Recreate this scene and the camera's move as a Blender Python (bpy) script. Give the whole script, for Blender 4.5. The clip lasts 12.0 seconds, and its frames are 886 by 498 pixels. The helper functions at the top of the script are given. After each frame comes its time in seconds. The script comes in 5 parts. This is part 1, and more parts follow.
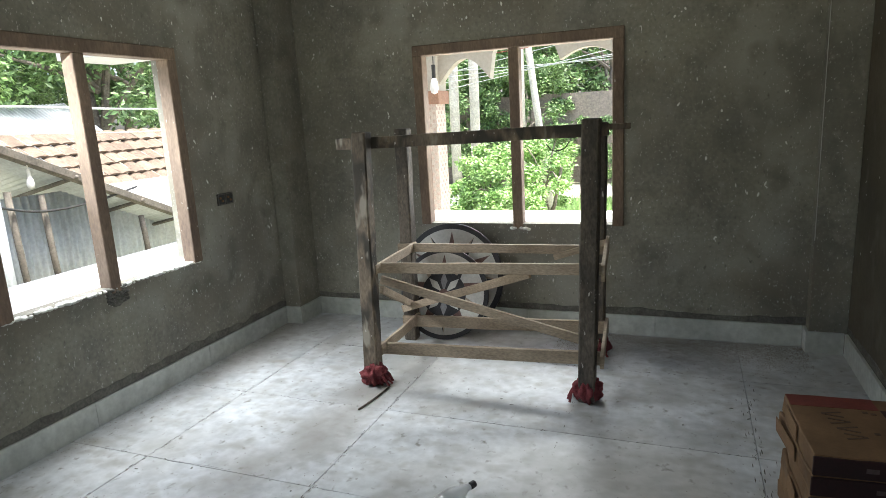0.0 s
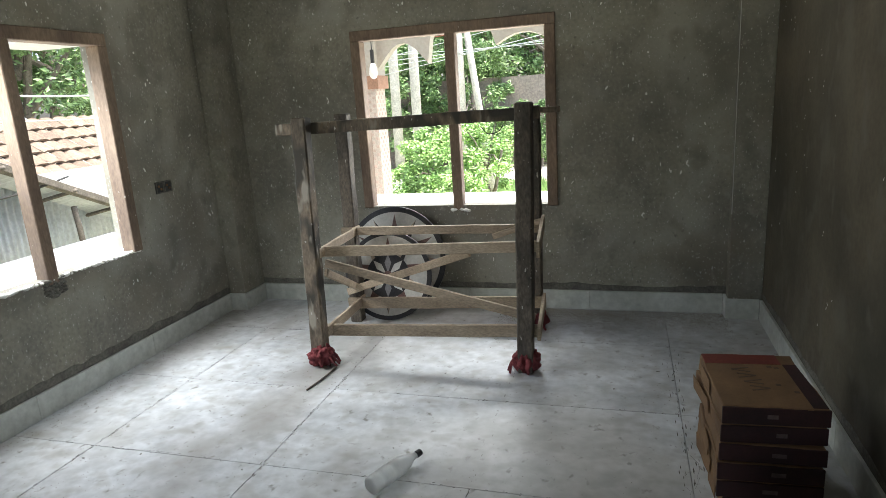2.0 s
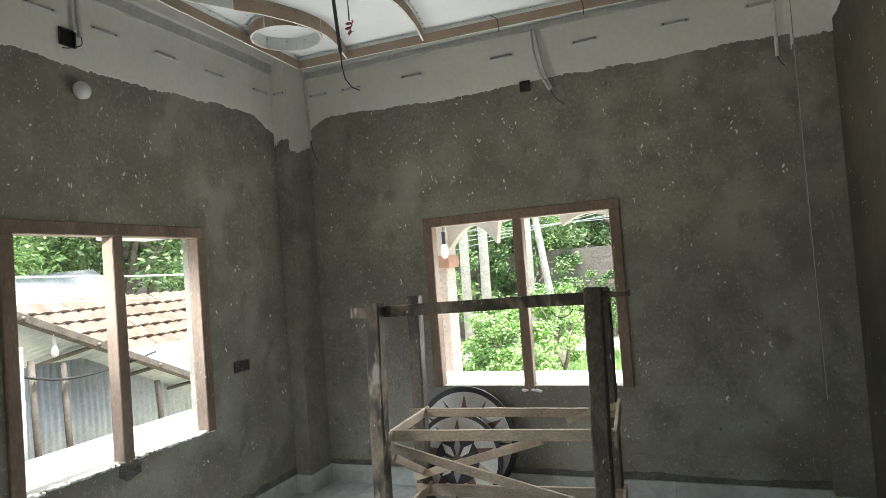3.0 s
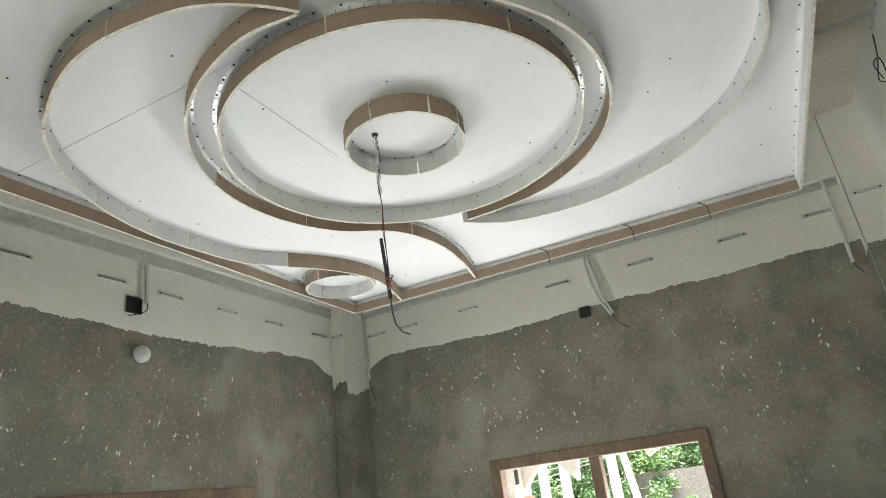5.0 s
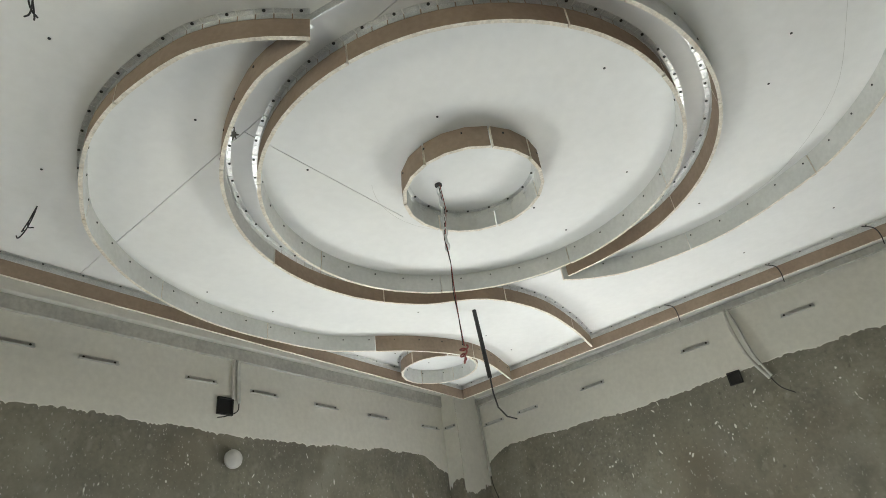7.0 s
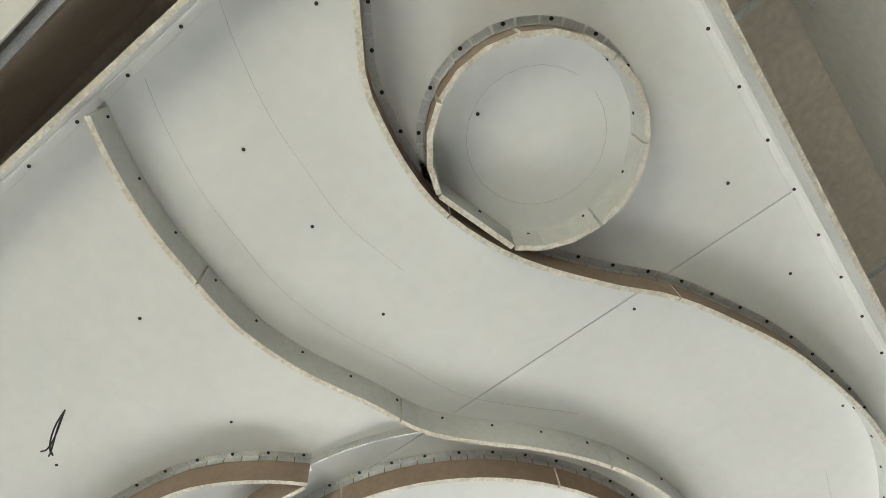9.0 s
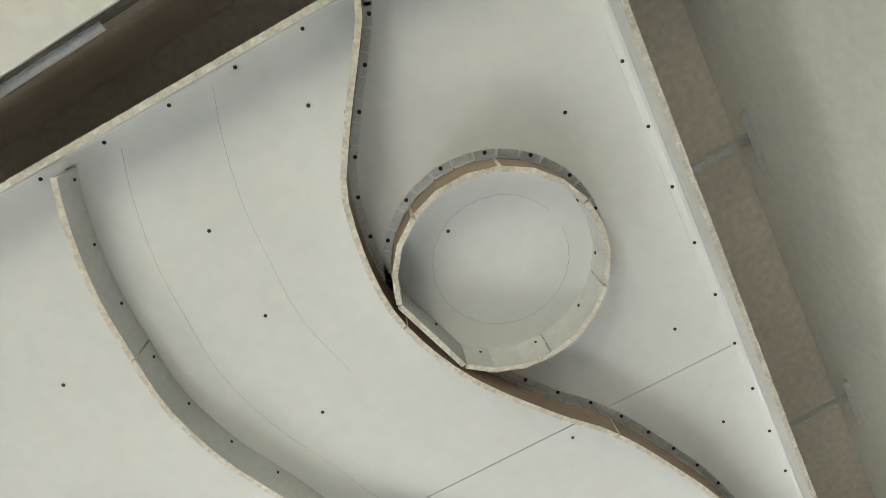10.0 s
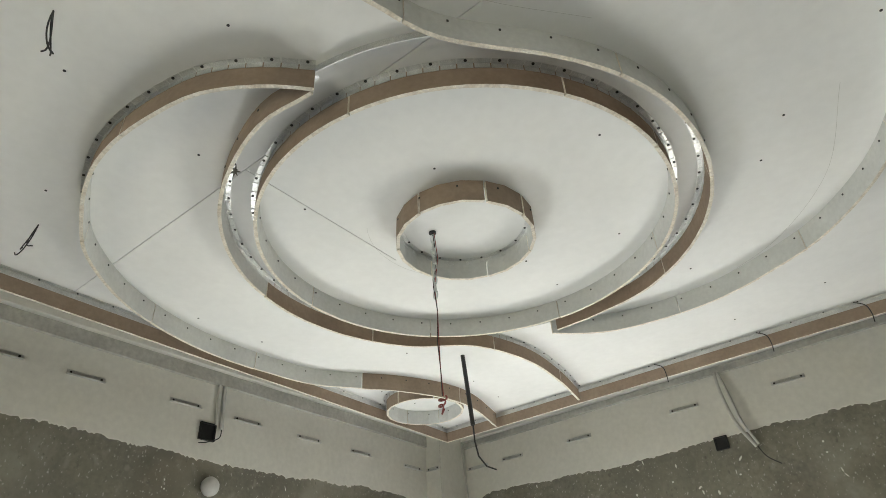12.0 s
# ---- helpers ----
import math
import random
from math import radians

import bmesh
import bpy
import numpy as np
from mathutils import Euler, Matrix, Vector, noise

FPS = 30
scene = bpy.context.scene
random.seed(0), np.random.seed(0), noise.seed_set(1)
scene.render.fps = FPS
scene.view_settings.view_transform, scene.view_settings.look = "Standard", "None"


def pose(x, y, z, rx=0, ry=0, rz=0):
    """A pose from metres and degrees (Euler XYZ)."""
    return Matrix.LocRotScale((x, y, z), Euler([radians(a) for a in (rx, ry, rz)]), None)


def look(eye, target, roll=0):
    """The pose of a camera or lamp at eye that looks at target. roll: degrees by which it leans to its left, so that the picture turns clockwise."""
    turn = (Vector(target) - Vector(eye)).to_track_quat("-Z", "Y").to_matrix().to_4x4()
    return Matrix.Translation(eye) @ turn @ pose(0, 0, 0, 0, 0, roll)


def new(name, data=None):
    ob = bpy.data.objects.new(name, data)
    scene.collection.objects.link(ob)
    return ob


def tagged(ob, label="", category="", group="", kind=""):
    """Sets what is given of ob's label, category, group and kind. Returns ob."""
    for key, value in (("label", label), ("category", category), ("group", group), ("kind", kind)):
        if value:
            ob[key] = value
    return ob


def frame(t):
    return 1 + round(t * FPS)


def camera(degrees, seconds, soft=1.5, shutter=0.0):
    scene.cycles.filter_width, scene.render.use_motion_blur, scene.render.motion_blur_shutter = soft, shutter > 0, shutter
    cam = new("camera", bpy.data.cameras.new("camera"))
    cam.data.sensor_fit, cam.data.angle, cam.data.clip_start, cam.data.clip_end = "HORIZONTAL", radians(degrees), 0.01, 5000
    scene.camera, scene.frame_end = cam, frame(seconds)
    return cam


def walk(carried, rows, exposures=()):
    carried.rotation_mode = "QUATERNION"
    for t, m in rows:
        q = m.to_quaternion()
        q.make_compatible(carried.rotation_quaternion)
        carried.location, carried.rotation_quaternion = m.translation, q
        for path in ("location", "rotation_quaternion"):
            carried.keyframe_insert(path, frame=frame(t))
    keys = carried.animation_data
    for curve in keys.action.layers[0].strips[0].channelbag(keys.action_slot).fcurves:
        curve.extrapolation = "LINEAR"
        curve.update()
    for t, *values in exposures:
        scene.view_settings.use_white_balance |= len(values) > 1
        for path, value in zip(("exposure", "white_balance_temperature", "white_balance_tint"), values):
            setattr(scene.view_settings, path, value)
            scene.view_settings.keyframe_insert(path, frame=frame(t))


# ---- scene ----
cam = camera(70.6, 12.0, soft=0.7)
PATH = [
    (0, (3.153, -4.571, 1.654), (2.432, -2.752, 1.237), -3.2),
    (0.5, (3.102, -4.65, 1.627), (2.52, -2.818, 1.076), -2.3),
    (1, (3.034, -4.736, 1.598), (2.686, -2.872, 0.962), -2.1),
    (1.5, (3.1, -4.734, 1.615), (2.908, -2.843, 0.993), -0.0),
    (2, (3.22, -4.679, 1.657), (2.662, -2.818, 1.183), -3.7),
    (2.5, (3.2, -4.705, 1.69), (2.438, -2.875, 1.426), -4.4),
    (3, (3.226, -4.691, 1.758), (2.48, -2.837, 1.822), -4.3),
    (3.5, (3.259, -4.697, 1.84), (2.49, -2.887, 2.203), -5.7),
    (3.7, (3.282, -4.695, 1.881), (2.528, -2.923, 2.422), -7.5),
    (5.3, (3.225, -4.406, 1.92), (2.356, -2.775, 2.685), -6.8),
    (5.5, (3.175, -4.353, 1.924), (2.25, -2.759, 2.701), -6.3),
    (6, (3.119, -4.283, 1.936), (2.109, -2.803, 2.824), -7.9),
    (6.5, (3.123, -4.16, 1.956), (2.054, -2.762, 2.904), -5.2),
    (7, (3.169, -4.018, 1.996), (2.112, -2.677, 3.037), -8.0),
    (7.2, (3.205, -3.999, 2.006), (2.171, -2.724, 3.149), -7.7),
    (8.8, (3.311, -4.108, 2.081), (2.752, -3.305, 3.826), -6.8),
    (9, (3.307, -4.148, 2.079), (2.869, -3.404, 3.883), -9.8),
    (9.5, (3.327, -4.204, 2.102), (3.113, -3.54, 3.976), -17.0),
    (10, (3.335, -4.241, 2.112), (3.159, -3.557, 3.983), -16.3),
    (10.5, (3.296, -4.214, 2.102), (2.899, -3.233, 3.799), -9.8),
    (11, (3.265, -4.188, 2.088), (2.657, -3.01, 3.585), -6.2),
    (11.5, (3.237, -4.14, 2.056), (2.486, -2.861, 3.398), -5.1),
    (12, (3.247, -4.023, 2.022), (2.221, -2.731, 3.151), -3.5),
]
walk(cam, [(t, look(eye, target, roll)) for t, eye, target, roll in PATH],
     exposures=[(0.0, 2.3, 6400, 6.5), (0.8, 2.32, 6450, 7), (1.5, 2.6, 6500, 8), (2.1, 2.3, 6420, 7), (2.6, 2.2, 6400, 6.5), (3.0, 2.4, 6350, 6.5), (3.5, 2.62, 6280, 6.5),
                (5.3, 3.12, 6450, 6.5), (7.2, 2.9, 6520, 6.5), (8.8, 3.33, 6680, 6.5), (10.3, 3.36, 6650, 6.5), (11.0, 3.2, 6600, 6.5), (12.0, 2.88, 6680, 6.5)])

# ---- light ----
world = bpy.data.worlds.new("sky")
scene.world = world
world.use_nodes = True
wn = world.node_tree
sky = wn.nodes.new("ShaderNodeTexSky")
sky.sky_type, sky.sun_disc, sky.sun_elevation, sky.sun_rotation = "NISHITA", False, radians(76), radians(90)
sky.air_density, sky.dust_density, sky.ozone_density = 0.8, 4.5, 0.3
wn.links.new(sky.outputs[0], wn.nodes["Background"].inputs[0])
wn.nodes["Background"].inputs[1].default_value = 0.16
sun = new("sun", bpy.data.lights.new("sun", "SUN"))
sun.data.energy, sun.data.angle, sun.data.color = 2.5, radians(12), (1.0, 0.96, 0.9)
sun.matrix_world = look((3.4, -0.5, 14), (0, 0, 0))


def window_light(name, eye, target, w, h, watts):
    lamp = new(name, bpy.data.lights.new(name, "AREA"))
    lamp.data.shape, lamp.data.size, lamp.data.size_y, lamp.data.energy = "RECTANGLE", w, h, watts
    lamp.data.color = (0.98, 0.99, 1.0)
    lamp.matrix_world = look(eye, target)
    return lamp


window_light("daylight_north", (1.96, 0.15, 1.45), (1.96, -1, 2.35), 1.36, 1.15, 3.0).data.spread = radians(150)
window_light("daylight_porch", (1.96, 0.92, 1.9), (1.96, -0.75, 0.0), 1.7, 0.4, 6.0).data.spread = radians(100)
window_light("daylight_west", (-0.32, -1.91, 1.95), (0.1, -1.66, 1.1), 1.4, 0.6, 7.0).data.spread = radians(100)
window_light("daylight_ledge", (-0.12, -1.91, 1.35), (0.7, -1.91, 1.95), 1.25, 0.9, 2.0).data.spread = radians(125)
window_light("daylight_south", (2.9, -7.12, 1.2), (2.9, -6, 1.85), 1.5, 2.0, 1.2).data.spread = radians(110)


# ---- materials ----
def mat(name, base, rough=0.7, metal=0.0, second=None, scale=6.0, spread=(0.35, 0.65), fine=60.0, fine_amount=0.25, bump=0.15,
        island=0.0, stretch=(1, 1, 1), trans=0.0, spots=None):
    """A surface with two scales of variation, a fine relief and, if wished, a difference from piece to piece."""
    m = bpy.data.materials.new(name)
    m.use_nodes = True
    n, l = m.node_tree.nodes, m.node_tree.links
    p = n["Principled BSDF"]
    p.inputs["Roughness"].default_value, p.inputs["Metallic"].default_value = rough, metal
    if trans:
        p.inputs["Transmission Weight"].default_value = trans
    tc, mp = n.new("ShaderNodeTexCoord"), n.new("ShaderNodeMapping")
    mp.inputs["Scale"].default_value = stretch
    geo = n.new("ShaderNodeNewGeometry")
    l.new(geo.outputs["Position"], mp.inputs[0])
    a = n.new("ShaderNodeTexNoise")
    a.inputs["Scale"].default_value, a.inputs["Detail"].default_value, a.inputs["Roughness"].default_value = scale, 6, 0.6
    b = n.new("ShaderNodeTexNoise")
    b.inputs["Scale"].default_value, b.inputs["Detail"].default_value = fine, 3
    l.new(mp.outputs[0], a.inputs[0]), l.new(mp.outputs[0], b.inputs[0])
    ramp = n.new("ShaderNodeMapRange")
    ramp.inputs[1].default_value, ramp.inputs[2].default_value = spread
    l.new(a.outputs[0], ramp.inputs[0])
    mix = n.new("ShaderNodeMix")
    mix.data_type = "RGBA"
    second = second or tuple(c * 0.75 for c in base)
    mix.inputs[6].default_value, mix.inputs[7].default_value = (*base, 1), (*second, 1)
    l.new(ramp.outputs[0], mix.inputs[0])
    val = n.new("ShaderNodeMapRange")
    val.inputs[1].default_value, val.inputs[2].default_value = 0.3, 0.7
    val.inputs[3].default_value, val.inputs[4].default_value = 1 - fine_amount, 1 + fine_amount
    l.new(b.outputs[0], val.inputs[0])
    hsv = n.new("ShaderNodeHueSaturation")
    l.new(mix.outputs[2], hsv.inputs["Color"])
    last = val.outputs[0]
    if island:
        r = n.new("ShaderNodeObjectInfo")
        add = n.new("ShaderNodeMath")
        add.operation = "ADD"
        l.new(r.outputs["Random"], add.inputs[0]), l.new(geo.outputs["Random Per Island"], add.inputs[1])
        mod = n.new("ShaderNodeMath")
        mod.operation = "FRACT"
        l.new(add.outputs[0], mod.inputs[0])
        rr = n.new("ShaderNodeMapRange")
        rr.inputs[3].default_value, rr.inputs[4].default_value = 1 - island, 1 + island
        l.new(mod.outputs[0], rr.inputs[0])
        mul = n.new("ShaderNodeMath")
        mul.operation = "MULTIPLY"
        l.new(rr.outputs[0], mul.inputs[0]), l.new(last, mul.inputs[1])
        last = mul.outputs[0]
    l.new(last, hsv.inputs["Value"])
    colour = hsv.outputs[0]
    for sc, limit, dab, st, soft_edge in spots or ():
        v = n.new("ShaderNodeTexNoise")
        v.inputs["Scale"].default_value, v.inputs["Detail"].default_value = sc, 2
        m2 = n.new("ShaderNodeMapping")
        m2.inputs["Scale"].default_value, m2.inputs["Rotation"].default_value = st, (0.3, 0.2, 0.1)
        l.new(geo.outputs["Position"], m2.inputs[0]), l.new(m2.outputs[0], v.inputs[0])
        r2 = n.new("ShaderNodeMapRange")
        r2.inputs[1].default_value, r2.inputs[2].default_value = limit, limit + soft_edge
        l.new(v.outputs[0], r2.inputs[0])
        x = n.new("ShaderNodeMix")
        x.data_type = "RGBA"
        x.inputs[7].default_value = (*dab, 1)
        l.new(r2.outputs[0], x.inputs[0]), l.new(colour, x.inputs[6])
        colour = x.outputs[2]
    l.new(colour, p.inputs["Base Color"])
    if bump:
        bp = n.new("ShaderNodeBump")
        bp.inputs["Strength"].default_value, bp.inputs["Distance"].default_value = bump, 0.01
        l.new(b.outputs[0], bp.inputs["Height"]), l.new(bp.outputs[0], p.inputs["Normal"])
    return m


CLOUDS = [(0.8, 0.47, (0.19, 0.182, 0.15), (1, 1, 0.9), 0.25), (2.2, 0.5, (0.37, 0.36, 0.305), (1, 1, 0.8), 0.32), (1.4, 0.53, (0.2, 0.178, 0.135), (1, 1, 1.2), 0.22), (5.5, 0.54, (0.155, 0.147, 0.118), (1, 1, 0.8), 0.28), (20, 0.6, (0.33, 0.32, 0.27), (1, 1, 0.8), 0.25), (40, 0.64, (0.16, 0.152, 0.125), (1, 1, 0.7), 0.15), (90, 0.66, (0.5, 0.49, 0.45), (1, 1, 0.6), 0.04)]
PLASTER = mat("cement_plaster", (0.29, 0.278, 0.22), 0.9, second=(0.2, 0.19, 0.16), scale=2.2, spread=(0.35, 0.65), fine=38, fine_amount=0.16, bump=0.2, spots=CLOUDS)
# brown plaster of the east wall, its colour also lowered to paint in weak light
BROWNSHADEPLASTER = mat("brown_cement_plaster_shaded", (0.125, 0.104, 0.07), 0.9, second=(0.078, 0.066, 0.044), scale=2.2, spread=(0.35, 0.65), fine=38, fine_amount=0.1, bump=0.12, spots=[(1.2, 0.5, (0.055, 0.052, 0.038), (1, 1, 0.6), 0.25), (3.4, 0.57, (0.14, 0.125, 0.097), (1, 1, 0.7), 0.3), (9, 0.58, (0.13, 0.115, 0.09), (1, 1, 0.6), 0.25)])
RAILGREY = mat("grey_rail", (0.58, 0.58, 0.54), 0.7, second=(0.46, 0.46, 0.43), scale=6, fine=40, fine_amount=0.12)
# damp plaster; its dark tone also paints the shade in the beam slot
DAMPSHADE = mat("damp_plaster_and_slot_shade", (0.17, 0.162, 0.138), 0.85, second=(0.095, 0.09, 0.076), scale=9, fine=70, bump=0.4)
CONCRETE = mat("pale_concrete", (0.68, 0.63, 0.55), 0.9, second=(0.6, 0.55, 0.47), scale=2, fine=40, fine_amount=0.1, bump=0.1)
SKIM = mat("skim_coat", (0.8, 0.795, 0.74), 0.8, second=(0.765, 0.76, 0.705), scale=4, fine=30, fine_amount=0.04, bump=0.05)
GYPSUM = mat("gypsum_board", (0.8, 0.81, 0.79), 0.75, second=(0.74, 0.75, 0.73), scale=1.5, fine=25, fine_amount=0.02, bump=0.02)
PAPER = mat("brown_gypsum_paper", (0.36, 0.28, 0.21), 0.85, second=(0.29, 0.22, 0.165), scale=5, fine=60, fine_amount=0.08, bump=0.05)
# brown paper in a lighter copy, standing in for light that reaches the beam gap
LITBEAMPAPER = mat("brightened_brown_board", (0.5, 0.43, 0.36), 0.85, second=(0.42, 0.355, 0.29), scale=3, fine=60, fine_amount=0.06, bump=0.05)
FACEPAPER = mat("grey_gypsum_paper", (0.66, 0.67, 0.65), 0.8, second=(0.58, 0.59, 0.57), scale=4, fine=60, fine_amount=0.05, bump=0.04)
RAWEDGE = mat("raw_gypsum_edge", (0.82, 0.79, 0.7), 0.9, second=(0.66, 0.6, 0.5), scale=25, fine=120, fine_amount=0.15, bump=0.4)
METAL = mat("galvanised_steel", (0.72, 0.73, 0.72), 0.42, 0.8, second=(0.6, 0.61, 0.6), scale=30, fine=300, fine_amount=0.12, bump=0.1)
DARK = mat("black_screw", (0.02, 0.02, 0.02), 0.5, fine_amount=0.1, bump=0)
OLDWOOD = mat("weathered_wood", (0.235, 0.18, 0.125), 0.85, second=(0.08, 0.066, 0.05), scale=5, fine=90, fine_amount=0.3, bump=0.35, stretch=(1, 1, 0.35), spots=[(7, 0.48, (0.05, 0.043, 0.033), (1, 1, 0.5), 0.1), (14, 0.6, (0.3, 0.27, 0.22), (1, 1, 0.35), 0.08), (45, 0.70, (0.5, 0.48, 0.43), (1, 1, 0.5), 0.04)])
DARKWOOD = mat("dark_weathered_wood", (0.055, 0.047, 0.038), 0.85, second=(0.14, 0.115, 0.088), scale=9, fine=90, fine_amount=0.35, bump=0.4, stretch=(1, 1, 0.4), spots=[(45, 0.70, (0.45, 0.43, 0.38), (1, 1, 0.5), 0.04)])
PLANKWOOD = mat("rough_plank_wood", (0.43, 0.345, 0.25), 0.85, second=(0.28, 0.22, 0.155), scale=6, fine=110, fine_amount=0.22, bump=0.3, stretch=(0.4, 1, 1), island=0.12)
FRAMEWOOD = mat("brown_frame_wood", (0.25, 0.18, 0.125), 0.75, second=(0.15, 0.105, 0.075), scale=5, fine=90, fine_amount=0.2, bump=0.2, stretch=(1, 1, 0.3), spots=[(50, 0.73, (0.5, 0.46, 0.4), (1, 1, 0.6), 0.04)])
MARBLE = mat("dusty_marble", (0.53, 0.55, 0.565), 0.5, second=(0.38, 0.395, 0.405), scale=2.6, spread=(0.4, 0.7), fine=14, fine_amount=0.16, bump=0.07, island=0.07,
             spots=[(0.8, 0.48, (0.34, 0.315, 0.27), (1, 0.7, 1), 0.35), (3.5, 0.5, (0.36, 0.36, 0.345), (1, 0.9, 1), 0.4), (11, 0.53, (0.33, 0.325, 0.305), (0.9, 1, 1), 0.3), (24, 0.64, (0.2, 0.19, 0.172), (1, 0.8, 1), 0.16),
                    (6, 0.57, (0.3, 0.285, 0.26), (0.7, 1.1, 1), 0.28), (1.3, 0.56, (0.24, 0.22, 0.19), (1.4, 0.6, 1), 0.22)])
SKIRT = mat("marble_skirting", (0.58, 0.6, 0.56), 0.4, second=(0.44, 0.46, 0.42), scale=4, fine=25, fine_amount=0.12, bump=0.04, island=0.06)
GRIT = mat("dark_grit", (0.12, 0.11, 0.095), 0.95, fine=90, bump=0.2)
DUST = mat("brown_dust", (0.2, 0.165, 0.12), 0.95, fine=90, bump=0.3)
GROUT = mat("grout", (0.36, 0.355, 0.335), 0.95, fine=90, bump=0.3)
CARD = mat("brown_cardboard", (0.215, 0.122, 0.057), 0.8, second=(0.14, 0.078, 0.036), scale=5, fine=80, fine_amount=0.1, bump=0.08, island=0.1)
CARDRED = mat("red_printed_cardboard", (0.2, 0.035, 0.022), 0.6, second=(0.14, 0.024, 0.018), scale=6, fine=80, fine_amount=0.1, bump=0.05)
CARDDARK = mat("maroon_printed_cardboard", (0.04, 0.01, 0.01), 0.75, second=(0.02, 0.007, 0.007), scale=6, fine=80, fine_amount=0.15, bump=0.05)
INK = mat("dark_print", (0.1, 0.057, 0.03), 0.7, bump=0)
PALEPRINT = mat("pale_print", (0.12, 0.085, 0.08), 0.7, bump=0)
CLOTH = mat("red_cloth", (0.24, 0.05, 0.055), 0.95, second=(0.12, 0.025, 0.03), scale=20, fine=160, fine_amount=0.3, bump=0.5)
BLACK = mat("black_plastic", (0.018, 0.018, 0.018), 0.45, fine_amount=0.15, bump=0.05)
PVC = mat("white_pvc", (0.72, 0.72, 0.68), 0.4, fine_amount=0.05, bump=0.02)
BOTTLE = mat("clear_plastic", (0.93, 0.95, 0.94), 0.3, fine_amount=0.03, bump=0.1, trans=0.85)
STONEBLACK = mat("black_marble", (0.035, 0.035, 0.04), 0.3, fine_amount=0.25, bump=0.02)
STONEWHITE = mat("white_marble", (0.62, 0.61, 0.57), 0.35, fine_amount=0.08, bump=0.02)
STONEBROWN = mat("brown_marble", (0.17, 0.1, 0.085), 0.35, fine_amount=0.2, bump=0.02)
STONEGREY = mat("grey_marble", (0.24, 0.24, 0.25), 0.35, fine_amount=0.15, bump=0.02)
STONETAN = mat("tan_marble", (0.42, 0.35, 0.27), 0.35, fine_amount=0.12, bump=0.02)
SILL = mat("whitewashed_sill", (0.78, 0.78, 0.76), 0.7, second=(0.7, 0.7, 0.68), fine_amount=0.05)
LEAF = mat("green_leaves", (0.19, 0.3, 0.105), 0.5, second=(0.095, 0.17, 0.06), scale=1.2, fine=9, fine_amount=0.3, bump=0, island=0.45)
LEAFLIGHT = mat("light_green_leaves", (0.33, 0.5, 0.17), 0.5, second=(0.2, 0.34, 0.11), scale=1.2, fine=9, fine_amount=0.25, bump=0, island=0.4)
BARK = mat("grey_bark", (0.24, 0.21, 0.17), 0.9, second=(0.13, 0.11, 0.09), scale=8, fine=40, bump=0.4)
POLE = mat("concrete_pole", (0.6, 0.58, 0.52), 0.85, second=(0.45, 0.43, 0.38), scale=4, fine=40, bump=0.2)
BAMBOO = mat("grey_bamboo", (0.15, 0.132, 0.11), 0.75, second=(0.09, 0.08, 0.066), scale=9, fine=50, bump=0.2)
TIN = mat("corrugated_tin", (0.5, 0.53, 0.55), 0.5, 0.2, second=(0.38, 0.41, 0.43), scale=3, fine=30, fine_amount=0.12, bump=0.05)
CLAY = mat("clay_tile", (0.17, 0.125, 0.09), 0.85, second=(0.105, 0.076, 0.055), scale=6, fine=30, fine_amount=0.2, bump=0.2, island=0.2)
SOIL = mat("soil_ground", (0.36, 0.32, 0.25), 0.95, second=(0.2, 0.22, 0.12), scale=0.6, fine=12, fine_amount=0.25, bump=0.3)
ROAD = mat("dusty_road", (0.42, 0.4, 0.36), 0.9, second=(0.34, 0.32, 0.29), scale=1.5, fine=20, bump=0.1)
OLDBRICK = mat("weathered_brick", (0.28, 0.235, 0.195), 0.9, second=(0.2, 0.175, 0.145), scale=1.6, fine=25, bump=0.2, island=0.07)
PORCH = mat("porch_paint", (0.4, 0.375, 0.32), 0.8, second=(0.43, 0.39, 0.32), scale=3, fine=30, fine_amount=0.08)
TILEW = mat("porch_tile", (0.66, 0.58, 0.5), 0.4, second=(0.5, 0.42, 0.35), scale=60, fine=200, fine_amount=0.2, bump=0.02, island=0.1)
TILEPINK = mat("pale_terracotta_inlay", (0.6, 0.46, 0.38), 0.5, fine_amount=0.12)
TERRA = mat("terracotta_band", (0.34, 0.19, 0.12), 0.7, fine_amount=0.15)
WIRE = mat("pale_cable", (0.55, 0.58, 0.55), 0.6, bump=0)
DARKWIRE = mat("dark_cable", (0.03, 0.03, 0.03), 0.6, bump=0)
REDWIRE = mat("red_cable", (0.25, 0.04, 0.03), 0.6, bump=0)
GLASSWHITE = mat("frosted_bulb", (0.8, 0.8, 0.78), 0.3, fine_amount=0.02, bump=0)


# ---- mesh helpers ----
def box_into(bm, lo, hi, m=None, bevel=0.0):
    """A box from corner to corner, turned by the matrix m."""
    c = [(a + b) / 2 for a, b in zip(lo, hi)]
    s = [abs(b - a) for a, b in zip(lo, hi)]
    r = bmesh.ops.create_cube(bm, size=1)
    for v in r["verts"]:
        v.co = Vector((v.co.x * s[0] + c[0], v.co.y * s[1] + c[1], v.co.z * s[2] + c[2]))
    if bevel:
        es = list({e for v in r["verts"] for e in v.link_edges})
        out = bmesh.ops.bevel(bm, geom=es, offset=bevel, segments=1, affect="EDGES")
        verts = list({v for f in out["faces"] for v in f.verts} | {v for v in r["verts"] if v.is_valid})
    else:
        verts = r["verts"]
    if m is not None:
        bmesh.ops.transform(bm, matrix=m, verts=verts)
    return verts


